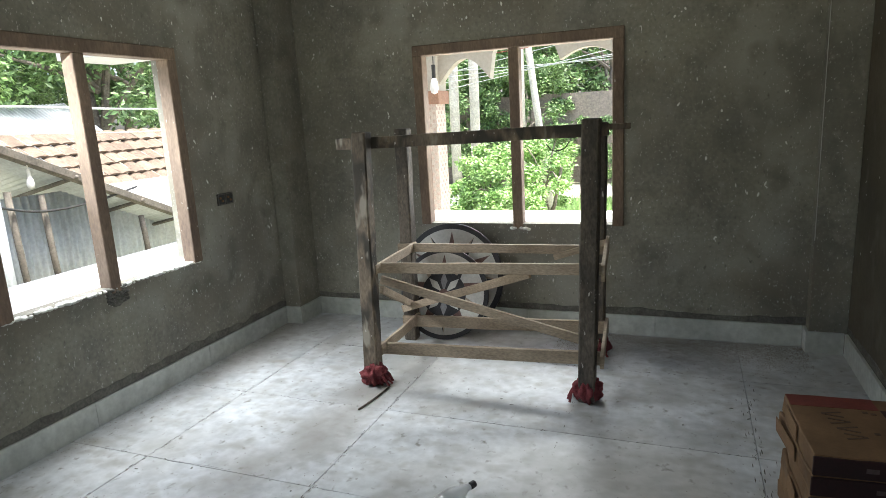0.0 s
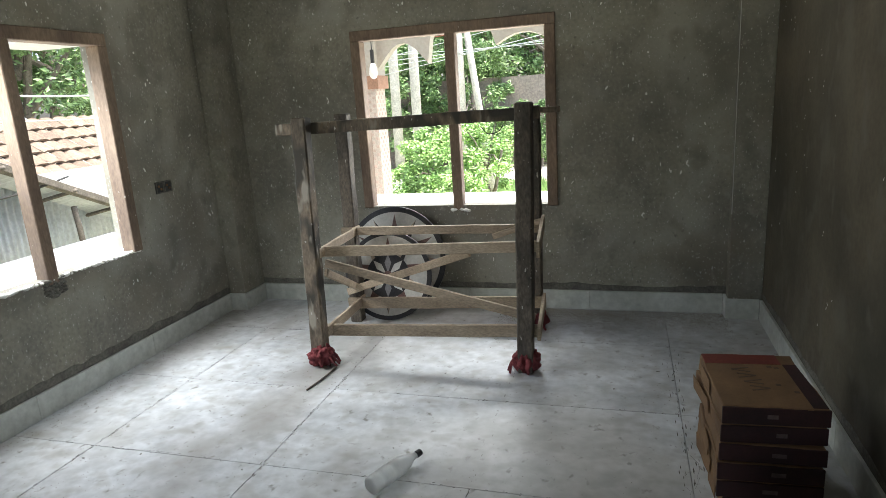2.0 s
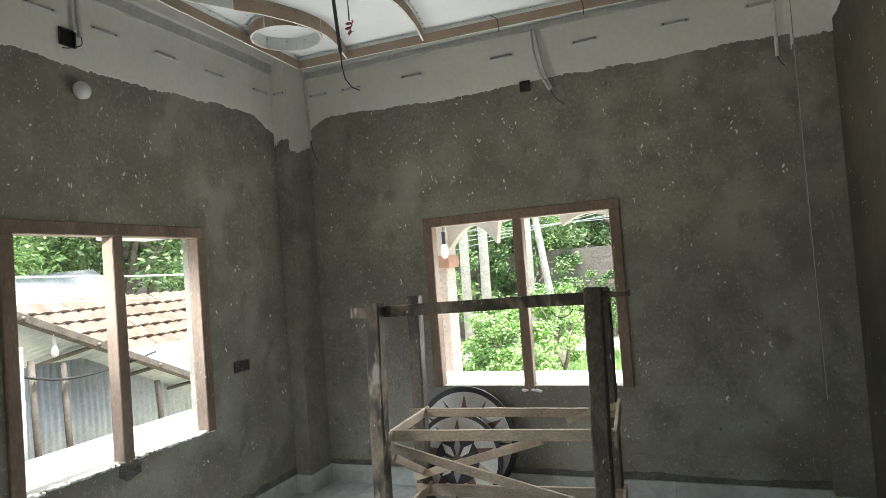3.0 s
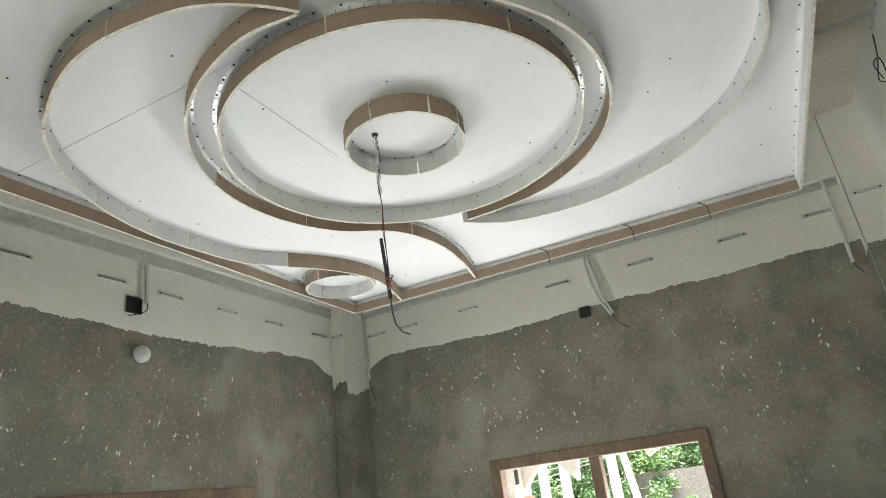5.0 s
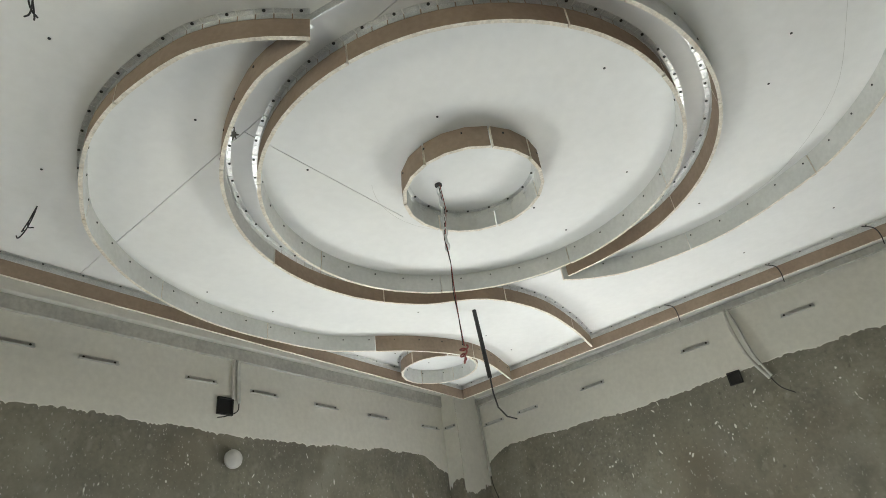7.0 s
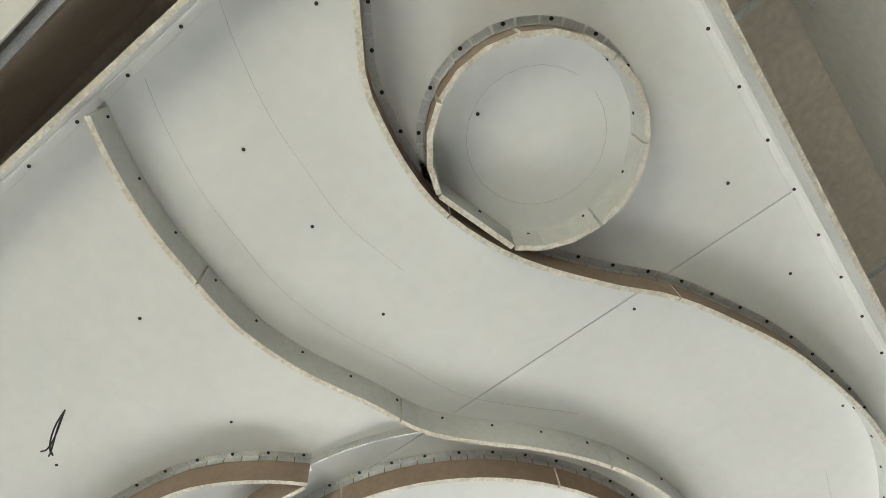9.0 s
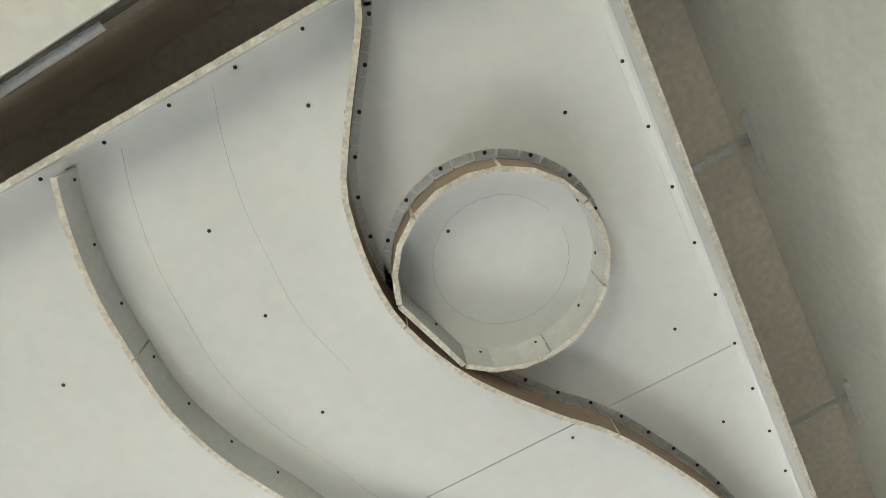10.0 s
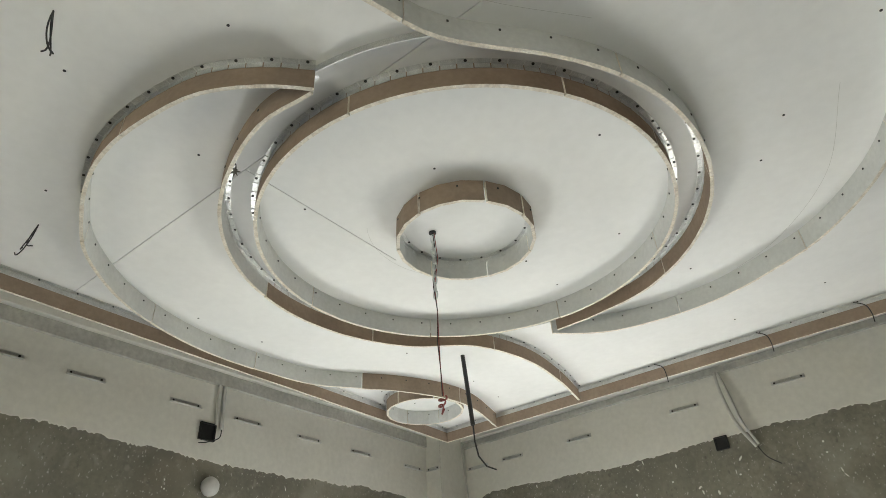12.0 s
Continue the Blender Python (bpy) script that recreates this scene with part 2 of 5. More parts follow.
def obj(name, bm, material, smooth=False):
    me = bpy.data.meshes.new(name)
    bm.normal_update()
    bm.to_mesh(me)
    bm.free()
    for mm in (material if isinstance(material, (list, tuple)) else [material]):
        me.materials.append(mm)
    if smooth:
        me.polygons.foreach_set("use_smooth", [True] * len(me.polygons))
    return new(name, me)


def part(name, bm, material, parent, label="", smooth=False):
    ob = obj(name, bm, material, smooth)
    ob.parent = parent
    ob.matrix_parent_inverse = parent.matrix_basis.inverted()
    if label:
        ob["label"] = label
    return ob


def thing(name, at, label, category, group="", kind=""):
    e = new(name)
    e.location = at
    e.empty_display_size = 0.1
    return tagged(e, label, category, group, kind)


def boxes(name, parts, material, label="", category="", kind="structure", bevel=0.0):
    bm = bmesh.new()
    for lo, hi in parts:
        box_into(bm, lo, hi, None, bevel)
    return tagged(obj(name, bm, material), label, category, "", kind)


def beam_into(bm, a, b, w, h, up=(0, 0, 1), bevel=0.004):
    """A plank from a to b, w wide and h high."""
    a, b = Vector(a), Vector(b)
    d = b - a
    y = d.normalized()
    x = y.cross(Vector(up)).normalized()
    z = x.cross(y)
    m = Matrix((x, y, z)).transposed().to_4x4()
    m.translation = (a + b) / 2
    return box_into(bm, (-w / 2, -d.length / 2, -h / 2), (w / 2, d.length / 2, h / 2), m, bevel)


def tube_into(bm, pts, r, sides=6, taper=None):
    """A tube along points."""
    pts = [Vector(p) for p in pts]
    rings = []
    for i, p in enumerate(pts):
        d = (pts[min(i + 1, len(pts) - 1)] - pts[max(i - 1, 0)]).normalized()
        u = d.orthogonal().normalized() if i == 0 else (rings_u - d * rings_u.dot(d)).normalized()
        rings_u = u
        w = d.cross(u)
        rr = r if taper is None else r + (taper - r) * i / (len(pts) - 1)
        rings.append([bm.verts.new(p + (u * math.cos(k * 2 * math.pi / sides) + w * math.sin(k * 2 * math.pi / sides)) * rr) for k in range(sides)])
    for a, b in zip(rings, rings[1:]):
        for k in range(sides):
            bm.faces.new((a[k], a[(k + 1) % sides], b[(k + 1) % sides], b[k]))
    bm.faces.new(rings[0][::-1]), bm.faces.new(rings[-1])


def lathe_into(bm, profile, sides=24, m=None):
    """A turned shape from (radius, height) pairs."""
    rings = []
    for r, z in profile:
        rings.append([bm.verts.new((max(r, 0.0005) * math.cos(k * 2 * math.pi / sides), max(r, 0.0005) * math.sin(k * 2 * math.pi / sides), z)) for k in range(sides)])
    for a, b in zip(rings, rings[1:]):
        for k in range(sides):
            bm.faces.new((a[k], a[(k + 1) % sides], b[(k + 1) % sides], b[k]))
    bm.faces.new(rings[0][::-1]), bm.faces.new(rings[-1])
    if m is not None:
        bmesh.ops.transform(bm, matrix=m, verts=[v for ring in rings for v in ring])


def smooth_line(pts, step=0.03):
    """A smooth line through plan points, in even steps."""
    p = [Vector((*q, 0)) for q in pts]
    p = [p[0] * 2 - p[1]] + p + [p[-1] * 2 - p[-2]]
    dense = []
    for i in range(1, len(p) - 2):
        for k in range(16):
            t = k / 16
            a, b, c, d = p[i - 1:i + 3]
            dense.append(0.5 * ((2 * b) + (c - a) * t + (2 * a - 5 * b + 4 * c - d) * t * t + (3 * b - a - 3 * c + d) * t ** 3))
    dense.append(p[-2])
    out, left = [dense[0]], step
    for a, b in zip(dense, dense[1:]):
        seg = (b - a).length
        while seg > 0 and left <= seg:
            a = a + (b - a) * (left / seg)
            out.append(a)
            seg, left = (b - a).length, step
        left -= seg
    if (out[-1] - dense[-1]).length > step * 0.4:
        out.append(dense[-1])
    return out


# ---- the room ----
EAST, SLAB, NORTH_IN, TOP = 4.14, 4.0, 0.0, 4.0
NWIN = (1.18, 2.74, 0.82, 2.18)
WWIN = (-2.63, -1.206, 0.765, 2.18)
SOUTH = -7.0


def wall_y(name, y0, y1, x0, x1, hole, label):
    a, b, c, d = hole
    return boxes(name, [((x0, y0, 0), (a, y1, TOP)), ((b, y0, 0), (x1, y1, TOP)), ((a, y0, 0), (b, y1, c)), ((a, y0, d), (b, y1, TOP))], PLASTER, label, "wall")


wall_y("wall_north", 0.0, 0.2, -0.2, EAST + 0.2, NWIN, "bare grey cement plaster wall with a window opening")
a, b, c, d = WWIN
boxes("wall_west", [((-0.2, SOUTH, 0), (0, a, TOP)), ((-0.2, b, 0), (0, 0, TOP)), ((-0.2, a, 0), (0, b, c)), ((-0.2, a, d), (0, b, TOP))],
      PLASTER, "bare grey cement plaster wall with white splashes", "wall")
boxes("wall_east", [((EAST, SOUTH, 0), (EAST + 0.2, 0, TOP))], BROWNSHADEPLASTER, "bare brownish cement plaster wall, darkened for weak light, with white splashes", "wall")
wall_y("wall_south", SOUTH - 0.2, SOUTH, -0.2, EAST + 0.2, (2.1, 3.7, 0.0, 2.2), "bare grey cement plaster wall with a doorway")
boxes("ceiling_slab", [((-0.2, SOUTH - 0.2, SLAB), (EAST + 0.2, 0.2, SLAB + 0.15))], CONCRETE, "raw concrete slab above the hung ceiling", "ceiling")
boxes("column_northwest", [((0, -0.31, 0), (0.145, 0, TOP))], PLASTER, "plastered corner column of grey cement", "column", bevel=0.004)
boxes("column_northeast", [((3.92, -0.11, 0), (EAST, 0, TOP))], PLASTER, "plastered corner column of grey cement", "column", bevel=0.004)
boxes("beam_south", [((0, -4.78, 3.36), (EAST, -4.5, TOP))], SKIM, "skimmed concrete beam across the opening", "beam")
boxes("floor_bed", [((-0.2, SOUTH, -0.1), (EAST + 0.2, 0.0, -0.012))], GROUT, "grey mortar bed under the marble slabs", "floor")

# marble slabs of the floor
XS = [0.0, 0.56, 1.56, 2.58, 3.5, EAST]
YS = [0.0, -0.69, -1.58, -2.38, -3.2, -4.05, -4.9, -5.9, SOUTH]
floor = tagged(new("floor"), "dusty pale grey marble slab floor with dark joints", "floor", "", "structure")
rnd = random.Random(3)
for y0, y1 in zip(YS, YS[1:]):
    row = [x for x in XS if not (y0 > -2.3 and x == 2.58) and not (y0 > -0.5 and x == 1.56)]
    for x0, x1 in zip(row, row[1:]):
        bm = bmesh.new()
        j = [rnd.uniform(0.0005, 0.0018) for _ in range(4)]
        dz = rnd.uniform(-0.0008, 0.0008)
        box_into(bm, (x0 + j[0], y1 + j[1], -0.02), (x1 - j[2], y0 - j[3], dz), None, 0.0015)
        part("marble_slab", bm, MARBLE, floor)


# marble skirting with a damp rough plaster band over it
def skirting(runs):
    base = tagged(new("baseboard"), "pale marble skirting stained along its foot", "skirting", "", "structure")
    for (x0, y0), (x1, y1) in runs:
        n = max(1, round(math.hypot(x1 - x0, y1 - y0) / 0.9))
        for k in range(n):
            p, q = Vector((x0 + (x1 - x0) * k / n, y0 + (y1 - y0) * k / n, 0.074)), Vector((x0 + (x1 - x0) * (k + 1) / n, y0 + (y1 - y0) * (k + 1) / n, 0.074))
            d = (q - p).normalized() * 0.001
            bm = bmesh.new()
            beam_into(bm, p + d, q - d, 0.018, 0.146, bevel=0.002)
            part("skirting_slab", bm, SKIRT, base)


skirting([((0.009, -6.9), (0.009, -0.33)), ((0.0, -0.319), (0.163, -0.319)), ((0.154, -0.31), (0.154, 0)), ((0.158, -0.009), (3.9, -0.009)),
          ((3.911, -0.0), (3.911, -0.11)), ((3.902, -0.119), (4.122, -0.119)), ((4.131, -0.13), (4.131, -6.9))])


def ragged(name, origin, along, out, length, z0, z1, amp, material, label, seed, depth=0.004, upper=0.0, dips=()):
    """A thin coat on a wall with an uneven lower edge."""
    o, u, w = Vector(origin), Vector(along), Vector(out)
    n = max(2, int(length / 0.011))
    g = random.Random(seed)
    bm = bmesh.new()
    cols = []
    for k in range(n + 1):
        s = length * k / n
        lo = z0 + amp * (noise.noise((s * 1.1, seed, 0)) + 0.45 * noise.noise((s * 5, seed, 3)) + 0.25 * noise.noise((s * 22, seed, 7)))
        lo -= amp * 0.3 * g.random() ** 4
        for at, wide, deep in dips:
            lo -= deep * math.exp(-((s - at) / wide) ** 2)
        hi = z1 + upper * (noise.noise((s * 1.7, seed, 11)) + 0.5 * noise.noise((s * 9, seed, 13)))
        p = o + u * s
        cols.append([bm.verts.new(p + w * dd + Vector((0, 0, z))) for z, dd in ((lo, 0.0005), (lo + 0.004, depth), (hi - 0.004, depth), (hi, 0.0005))])
    for a, b in zip(cols, cols[1:]):
        for i in range(3):
            bm.faces.new((a[i], b[i], b[i + 1], a[i + 1]))
    return tagged(obj(name, bm, material), label, "plaster coat", "", "structure")


LBL = "white skim coat with a ragged lower edge on the upper wall"
ragged("trim_skim_north", (0.14, 0, 0), (1, 0, 0), (0, -1, 0), 3.78, 3.14, 3.97, 0.035, SKIM, LBL, 1.3, upper=0.02, dips=((0, 0.12, 0.08),))
ragged("trim_skim_west", (0, -4.5, 0), (0, 1, 0), (1, 0, 0), 4.19, 3.11, 3.97, 0.045, SKIM, LBL, 4.7, upper=0.02, dips=((4.19, 0.2, 0.12),))
ragged("trim_skim_east", (EAST, -4.5, 0), (0, 1, 0), (-1, 0, 0), 4.39, 3.14, 3.998, 0.05, SKIM, LBL, 8.1)
ragged("trim_skim_column_a", (0, -0.31, 0), (1, 0, 0), (0, -1, 0), 0.1485, 2.93, 3.97, 0.11, SKIM, LBL, 2.2)
ragged("trim_skim_column_b", (0.145, -0.3135, 0), (0, 1, 0), (1, 0, 0), 0.3135, 2.9, 3.97, 0.12, SKIM, LBL, 3.2)
ragged("trim_skim_column_c", (3.92, -0.11, 0), (1, 0, 0), (0, -1, 0), 0.22, 3.06, 3.998, 0.05, SKIM, LBL, 5.2)
ragged("trim_skim_column_d", (3.92, -0.11, 0), (0, 1, 0), (-1, 0, 0), 0.11, 3.06, 3.998, 0.05, SKIM, LBL, 6.2)
DLB = "dark damp plaster band with crumbling edge over the skirting"
ragged("trim_damp_north", (0.14, 0, 0.36), (1, 0, 0), (0, -1, 0), 3.78, -0.21, -0.165, 0.004, DAMPSHADE, DLB, 21, upper=0.018)
ragged("trim_damp_west", (0, -6.9, 0.36), (0, 1, 0), (1, 0, 0), 6.72, -0.21, -0.16, 0.004, DAMPSHADE, DLB, 23, upper=0.05)
ragged("trim_damp_east", (EAST, -6.9, 0.36), (0, 1, 0), (-1, 0, 0), 6.79, -0.21, -0.165, 0.004, DAMPSHADE, DLB, 25, upper=0.03)


# stepped cornice: a stained grey band under a proud white one
boxes("trim_cornice_west", [((0.003, -4.49, 3.6), (0.05, -0.312, TOP - 0.002))], SKIM, "white skimmed cornice along the upper wall", "cornice", bevel=0.003)
boxes("trim_cornice_north", [((0.147, -0.05, 3.575), (3.918, -0.003, TOP - 0.002))], SKIM, "white skimmed cornice along the upper wall", "cornice", bevel=0.003)
ragged("trim_band_west", (0.004, -4.49, 0), (0, 1, 0), (1, 0, 0), 4.17, 3.515, 3.599, 0.006, RAILGREY, "grey stained band below the cornice", 31, depth=0.018)
ragged("trim_band_north", (0.15, -0.004, 0), (1, 0, 0), (0, -1, 0), 3.76, 3.525, 3.574, 0.008, RAILGREY, "grey stained band below the cornice", 33, depth=0.018)


def splashes(name, origin, along, out, length, z0, z1, count, seed, clear=(), thin=1.0):
    """Dried white splashes on a wall, thicker towards its top."""
    g = random.Random(seed)
    o, u, w = Vector(origin), Vector(along), Vector(out)
    bm = bmesh.new()
    for _ in range(count):
        c, z = g.uniform(0.05, length - 0.05), z0 + (z1 - z0) * g.random() ** 0.75
        if any(a < c < b and e < z < f for a, b, e, f in clear):
            continue
        for _ in range(g.choice((1, 1, 1, 2, 3))):
            lx, lz, a = thin * g.uniform(0.0022, 0.008), (0.4 + 0.6 * thin) * g.uniform(0.003, 0.018), g.gauss(0, 0.4)
            cc, zz = c + g.gauss(0, 0.02), z + g.gauss(0, 0.03)
            ring_v = []
            for k in range(7):
                t = k * 2 * math.pi / 7
                px, pz = lx * math.cos(t) * g.uniform(0.7, 1.2), lz * math.sin(t) * g.uniform(0.7, 1.2)
                ring_v.append(bm.verts.new(o + u * (cc + px * math.cos(a) - pz * math.sin(a)) + w * 0.0006 + Vector((0, 0, zz + px * math.sin(a) + pz * math.cos(a)))))
            tip = bm.verts.new(o + u * cc + w * 0.0025 + Vector((0, 0, zz)))
            for k in range(7):
                bm.faces.new((ring_v[k], ring_v[(k + 1) % 7], tip))
    return tagged(obj(name, bm, SKIM), "dried white plaster splashes on the bare wall", "splashes", "", "stuff")


splashes("splashes_north", (0, 0, 0), (1, 0, 0), (0, -1, 0), 3.92, 0.3, 3.1, 200, 41, ((1.1, 2.8, 0.7, 2.25),))
splashes("splashes_west", (0, -4.5, 0), (0, 1, 0), (1, 0, 0), 4.3, 0.3, 3.05, 150, 42, ((1.8, 3.35, 0.65, 2.25),))
splashes("splashes_east", (EAST, -4.6, 0), (0, 1, 0), (-1, 0, 0), 4.5, 0.3, 3.1, 130, 43, thin=0.35)

# ---- windows: timber frames without panes ----
def window(name, m, w, z0, z1, mull, label):
    """Frame in local x across and y outwards, put in place by m."""
    win = tagged(new(name), label, "window", "", "structure")
    win.matrix_basis = m

    def bit(nm, lo, hi, mt=FRAMEWOOD):
        bm = bmesh.new()
        box_into(bm, lo, hi, m, 0.005)
        part(nm, bm, mt, win)
    f = 0.078
    bit("window_frame", (-w / 2, -0.016, z1 - f), (w / 2, 0.085, z1 - 0.001))
    bit("window_frame", (-w / 2, -0.016, z0 - 0.01), (-w / 2 + f, 0.085, z1 - f))
    bit("window_frame", (w / 2 - f, -0.016, z0 - 0.01), (w / 2, 0.085, z1 - f))
    bit("mullion", (mull - 0.038, -0.012, z0 - 0.035), (mull + 0.038, 0.08, z1 - f))
    return win


window("window_1", pose(1.96, 0, 0), 1.56, NWIN[2], NWIN[3], 0.008, "brown timber window frame with mullion and no panes")
window("window_2", pose(0, -1.918, 0, 0, 0, 90), 1.424, WWIN[2], WWIN[3], -0.012, "brown timber window frame with mullion and no panes")
boxes("window_sill_north", [((1.0, 0.09, 0.74), (2.9, 0.62, 0.822))], SILL, "wide whitewashed outer ledge below the window", "sill", bevel=0.006)
boxes("window_sill_west", [((-0.72, -2.9, 0.69), (-0.09, -0.7, 0.767))], SILL, "wide whitewashed outer ledge below the window", "sill", bevel=0.006)

boxes("window_shade_west", [((-0.95, -1.297, 2.167), (-0.25, -0.831, 2.227))], SILL, "short whitewashed slab over the window outside", "sunshade", bevel=0.005)


def mortar(name, pts, r, label, material):
    """Lumpy mortar along a line."""
    bm = bmesh.new()
    for k, p in enumerate(pts):
        s = r * (0.7 + 0.6 * rnd.random())
        ret = bmesh.ops.create_icosphere(bm, subdivisions=2, radius=s)
        for v in ret["verts"]:
            v.co = v.co * (1 + 0.5 * noise.noise(v.co * 40 + Vector((k, 0, 0))))
            v.co.z *= 0.6
            v.co += Vector(p)
    return tagged(obj(name, bm, material, True), label, "mortar", "", "structure")


mortar("trim_mortar_west", [(-0.005, -2.6 + 0.035 * k, 0.757 + rnd.uniform(-0.004, 0.004)) for k in range(40)], 0.02, "rough pale mortar along the sill edge", SKIM)
mortar("trim_mortar_patch_west", [(-0.006 + 0.001 * (k % 3), -1.985 + 0.02 * (k % 7), 0.655 + 0.02 * (k // 7) + 0.007 * abs(k % 7 - 3)) for k in range(35)], 0.02, "dark mortar patch below the mullion", DAMPSHADE)
mortar("trim_mortar_north", [(1.92, -0.003, 0.785), (1.945, -0.004, 0.79), (1.99, -0.004, 0.79), (2.025, -0.003, 0.785), (2.05, -0.003, 0.78)], 0.018, "rough pale mortar at the mullion foot", SKIM)

# ---- the hung gypsum ceiling ----
CX, CY = 2.152, -2.508
TURN = pose(CX, CY, 0, 0, 0, 1.9)
PANEL, LIP = 3.398, 3.312
W0, E0, N0, S0 = -1.475, 1.545, 1.765, -1.845
bm = bmesh.new()
for x0, x1, y0, y1, g0, g1 in ((W0, E0, S0, -0.72, 0, 1), (W0, -0.34, -0.72, 0.0, 1, 0), (-0.34, E0, -0.72, 0.0, 1, 0), (W0, E0, 0.0, N0, 0, 0)):
    box_into(bm, (x0 + (0.0015 if x0 == -0.34 else 0), y0 + 0.0015 * g0, PANEL), (x1 - (0.0015 if x1 == -0.34 else 0), y1 - 0.0015 * g1, PANEL + 0.012), TURN)
box_into(bm, (W0, S0, PANEL + 0.0125), (E0, N0, PANEL + 0.03), TURN)
tagged(obj("ceiling", bm, GYPSUM), "white gypsum board false ceiling with open seams and screws", "ceiling", "", "structure")


def board_run(bm, line, flip=False, h=LIP, t=0.0125):
    """A standing board along a line: slot 0 on its left side, 1 on its right, 2 on its cut edges."""
    cols = []
    for i, p in enumerate(line):
        d = (line[min(i + 1, len(line) - 1)] - line[max(i - 1, 0)]).normalized()
        nrm = Vector((-d.y, d.x, 0)) * t / 2
        wob = 0.0012 * noise.noise((p.x * 30, p.y * 30, 1))
        cols.append([bm.verts.new(Vector((q.x, q.y, z + (wob if z == h else 0)))) for q, z in ((p + nrm, h), (p + nrm, PANEL), (p - nrm, PANEL), (p - nrm, h))])
    l, r = (1, 0) if flip else (0, 1)
    for a, b in zip(cols, cols[1:]):
        bm.faces.new((a[0], a[1], b[1], b[0])).material_index = l
        bm.faces.new((a[2], a[3], b[3], b[2])).material_index = r
        bm.faces.new((a[3], a[0], b[0], b[3])).material_index = 2
    for c in (cols[0][::-1], cols[-1]):
        bm.faces.new(c).material_index = 2


def strip(label, line, flips=(), runner_side=1, piece=0.62, spare=0.0, runner=True):
    """A curved strip hung under the ceiling: its boards and the snipped steel runner that holds it."""
    mid = line[len(line) // 2]
    s = thing("ceiling_strip", (mid.x, mid.y, PANEL), label, "ceiling strip", "curved strips of the ceiling", "structure")
    s.matrix_basis = pose(mid.x, mid.y, PANEL)
    step = (line[1] - line[0]).length
    per = max(3, round(piece / step))
    k = 0
    while k < len(line) - 1:
        e = min(k + per, len(line) - 1)
        if len(line) - 1 - e < per * 0.35:
            e = len(line) - 1
        seg = [Vector(v) for v in line[k:e + 1]]
        seg[0] = seg[0] + (seg[1] - seg[0]) * 0.05
        seg[-1] = seg[-1] + (seg[-2] - seg[-1]) * 0.05
        bm = bmesh.new()
        board_run(bm, seg, any(a <= k / len(line) < b for a, b in flips), LIP + rnd.uniform(-0.002, 0.002))
        part("board", bm, [FACEPAPER, PAPER, RAWEDGE], s)
        k = e
    if runner:
        bm, sc = bmesh.new(), bmesh.new()
        half = smooth_line([(p.x, p.y) for p in line], 0.046)
        for i, (p, q) in enumerate(zip(half, half[1:])):
            d = (q - p).normalized()
            nrm = Vector((-d.y, d.x, 0)) * (-runner_side)
            c = (p + q) / 2
            m = Matrix((d, nrm, Vector((0, 0, 1)))).transposed().to_4x4()
            m.translation = Vector((c.x, c.y, PANEL)) + nrm * 0.0065
            m = m @ pose(0, 0, 0, 0, 0, rnd.uniform(-2, 2))
            box_into(bm, (-0.0215, 0.0, -0.0022), (0.0215, 0.017, -0.0008), m)
            box_into(bm, (-0.0215, 0.0, -0.02), (0.0215, 0.0012, -0.0022), m)
            if i % 3 == 1:
                box_into(sc, (-0.0028, -0.0158, -0.026), (0.0028, -0.013, -0.0205), m)
            if i % 2 == 0:
                lathe_into(sc, [(0.0045, -0.0045), (0.0045, -0.002)], 8, m @ pose(0, 0.012, 0))
        part("runner", bm, METAL, s, "snipped galvanised steel runner")
        part("screws", sc, DARK, s)["kind"] = "stuff"
    return s


def ring(cx, cy, r, n, start=0.0, sweep=360.0):
    """A closed ring of n chords; what the sweep leaves open is closed by one straight side."""
    a = [radians(start + sweep * k / n) for k in range(n + 1)]
    pts = [Vector((cx + r * math.cos(t), cy + r * math.sin(t), 0)) for t in a]
    if sweep < 360:
        pts += [pts[-1].lerp(pts[0], k / 4) for k in (1, 2, 3)] + [pts[0].copy()]
    return pts


def turned(pts):
    return [(2 * CX - x, 2 * CY - y) for x, y in pts]


LOBE = [(2.315, -3.349), (2.249, -3.425), (2.161, -3.5), (2.056, -3.556), (1.905, -3.591), (1.75, -3.606), (1.58, -3.59), (1.37, -3.52), (1.13, -3.385), (0.89, -3.09), (0.755, -2.667)]
LOBE_W = LOBE + [(0.765, -2.15), (0.86, -1.935), (1.02, -1.69), (1.125, -1.42), (1.13, -1.165), (1.03, -0.80)]
LOBE_E = turned(LOBE) + turned([(0.80, -2.25), (0.907, -1.956), (0.986, -1.807), (1.056, -1.718), (1.188, -1.502), (1.244, -1.276), (1.203, -1.044), (1.131, -0.926), (1.014, -0.781), (0.985, -0.74), (0.962, -0.69)])
arc = [(CX + 0.852 * math.cos(radians(a)), CY + 0.852 * math.sin(radians(a))) for a in range(250, 130, -15)]
INNER_W = [(2.30, -3.345), (2.1, -3.368)] + arc + [(1.655, -1.82), (1.735, -1.5), (1.705, -1.142), (1.63, -0.80)]
INNER_E = turned([(2.28, -3.34), (2.08, -3.34)] + arc + [(1.64, -1.77), (1.70, -1.575), (1.753, -1.397), (1.772, -1.221), (1.75, -1.064), (1.723, -0.93), (1.673, -0.794), (1.628, -0.705)])
strip("curved gypsum strip with brown paper outside, sweeping to the corner", smooth_line(LOBE_W, 0.05), flips=((0.0, 0.69),), runner_side=-1)
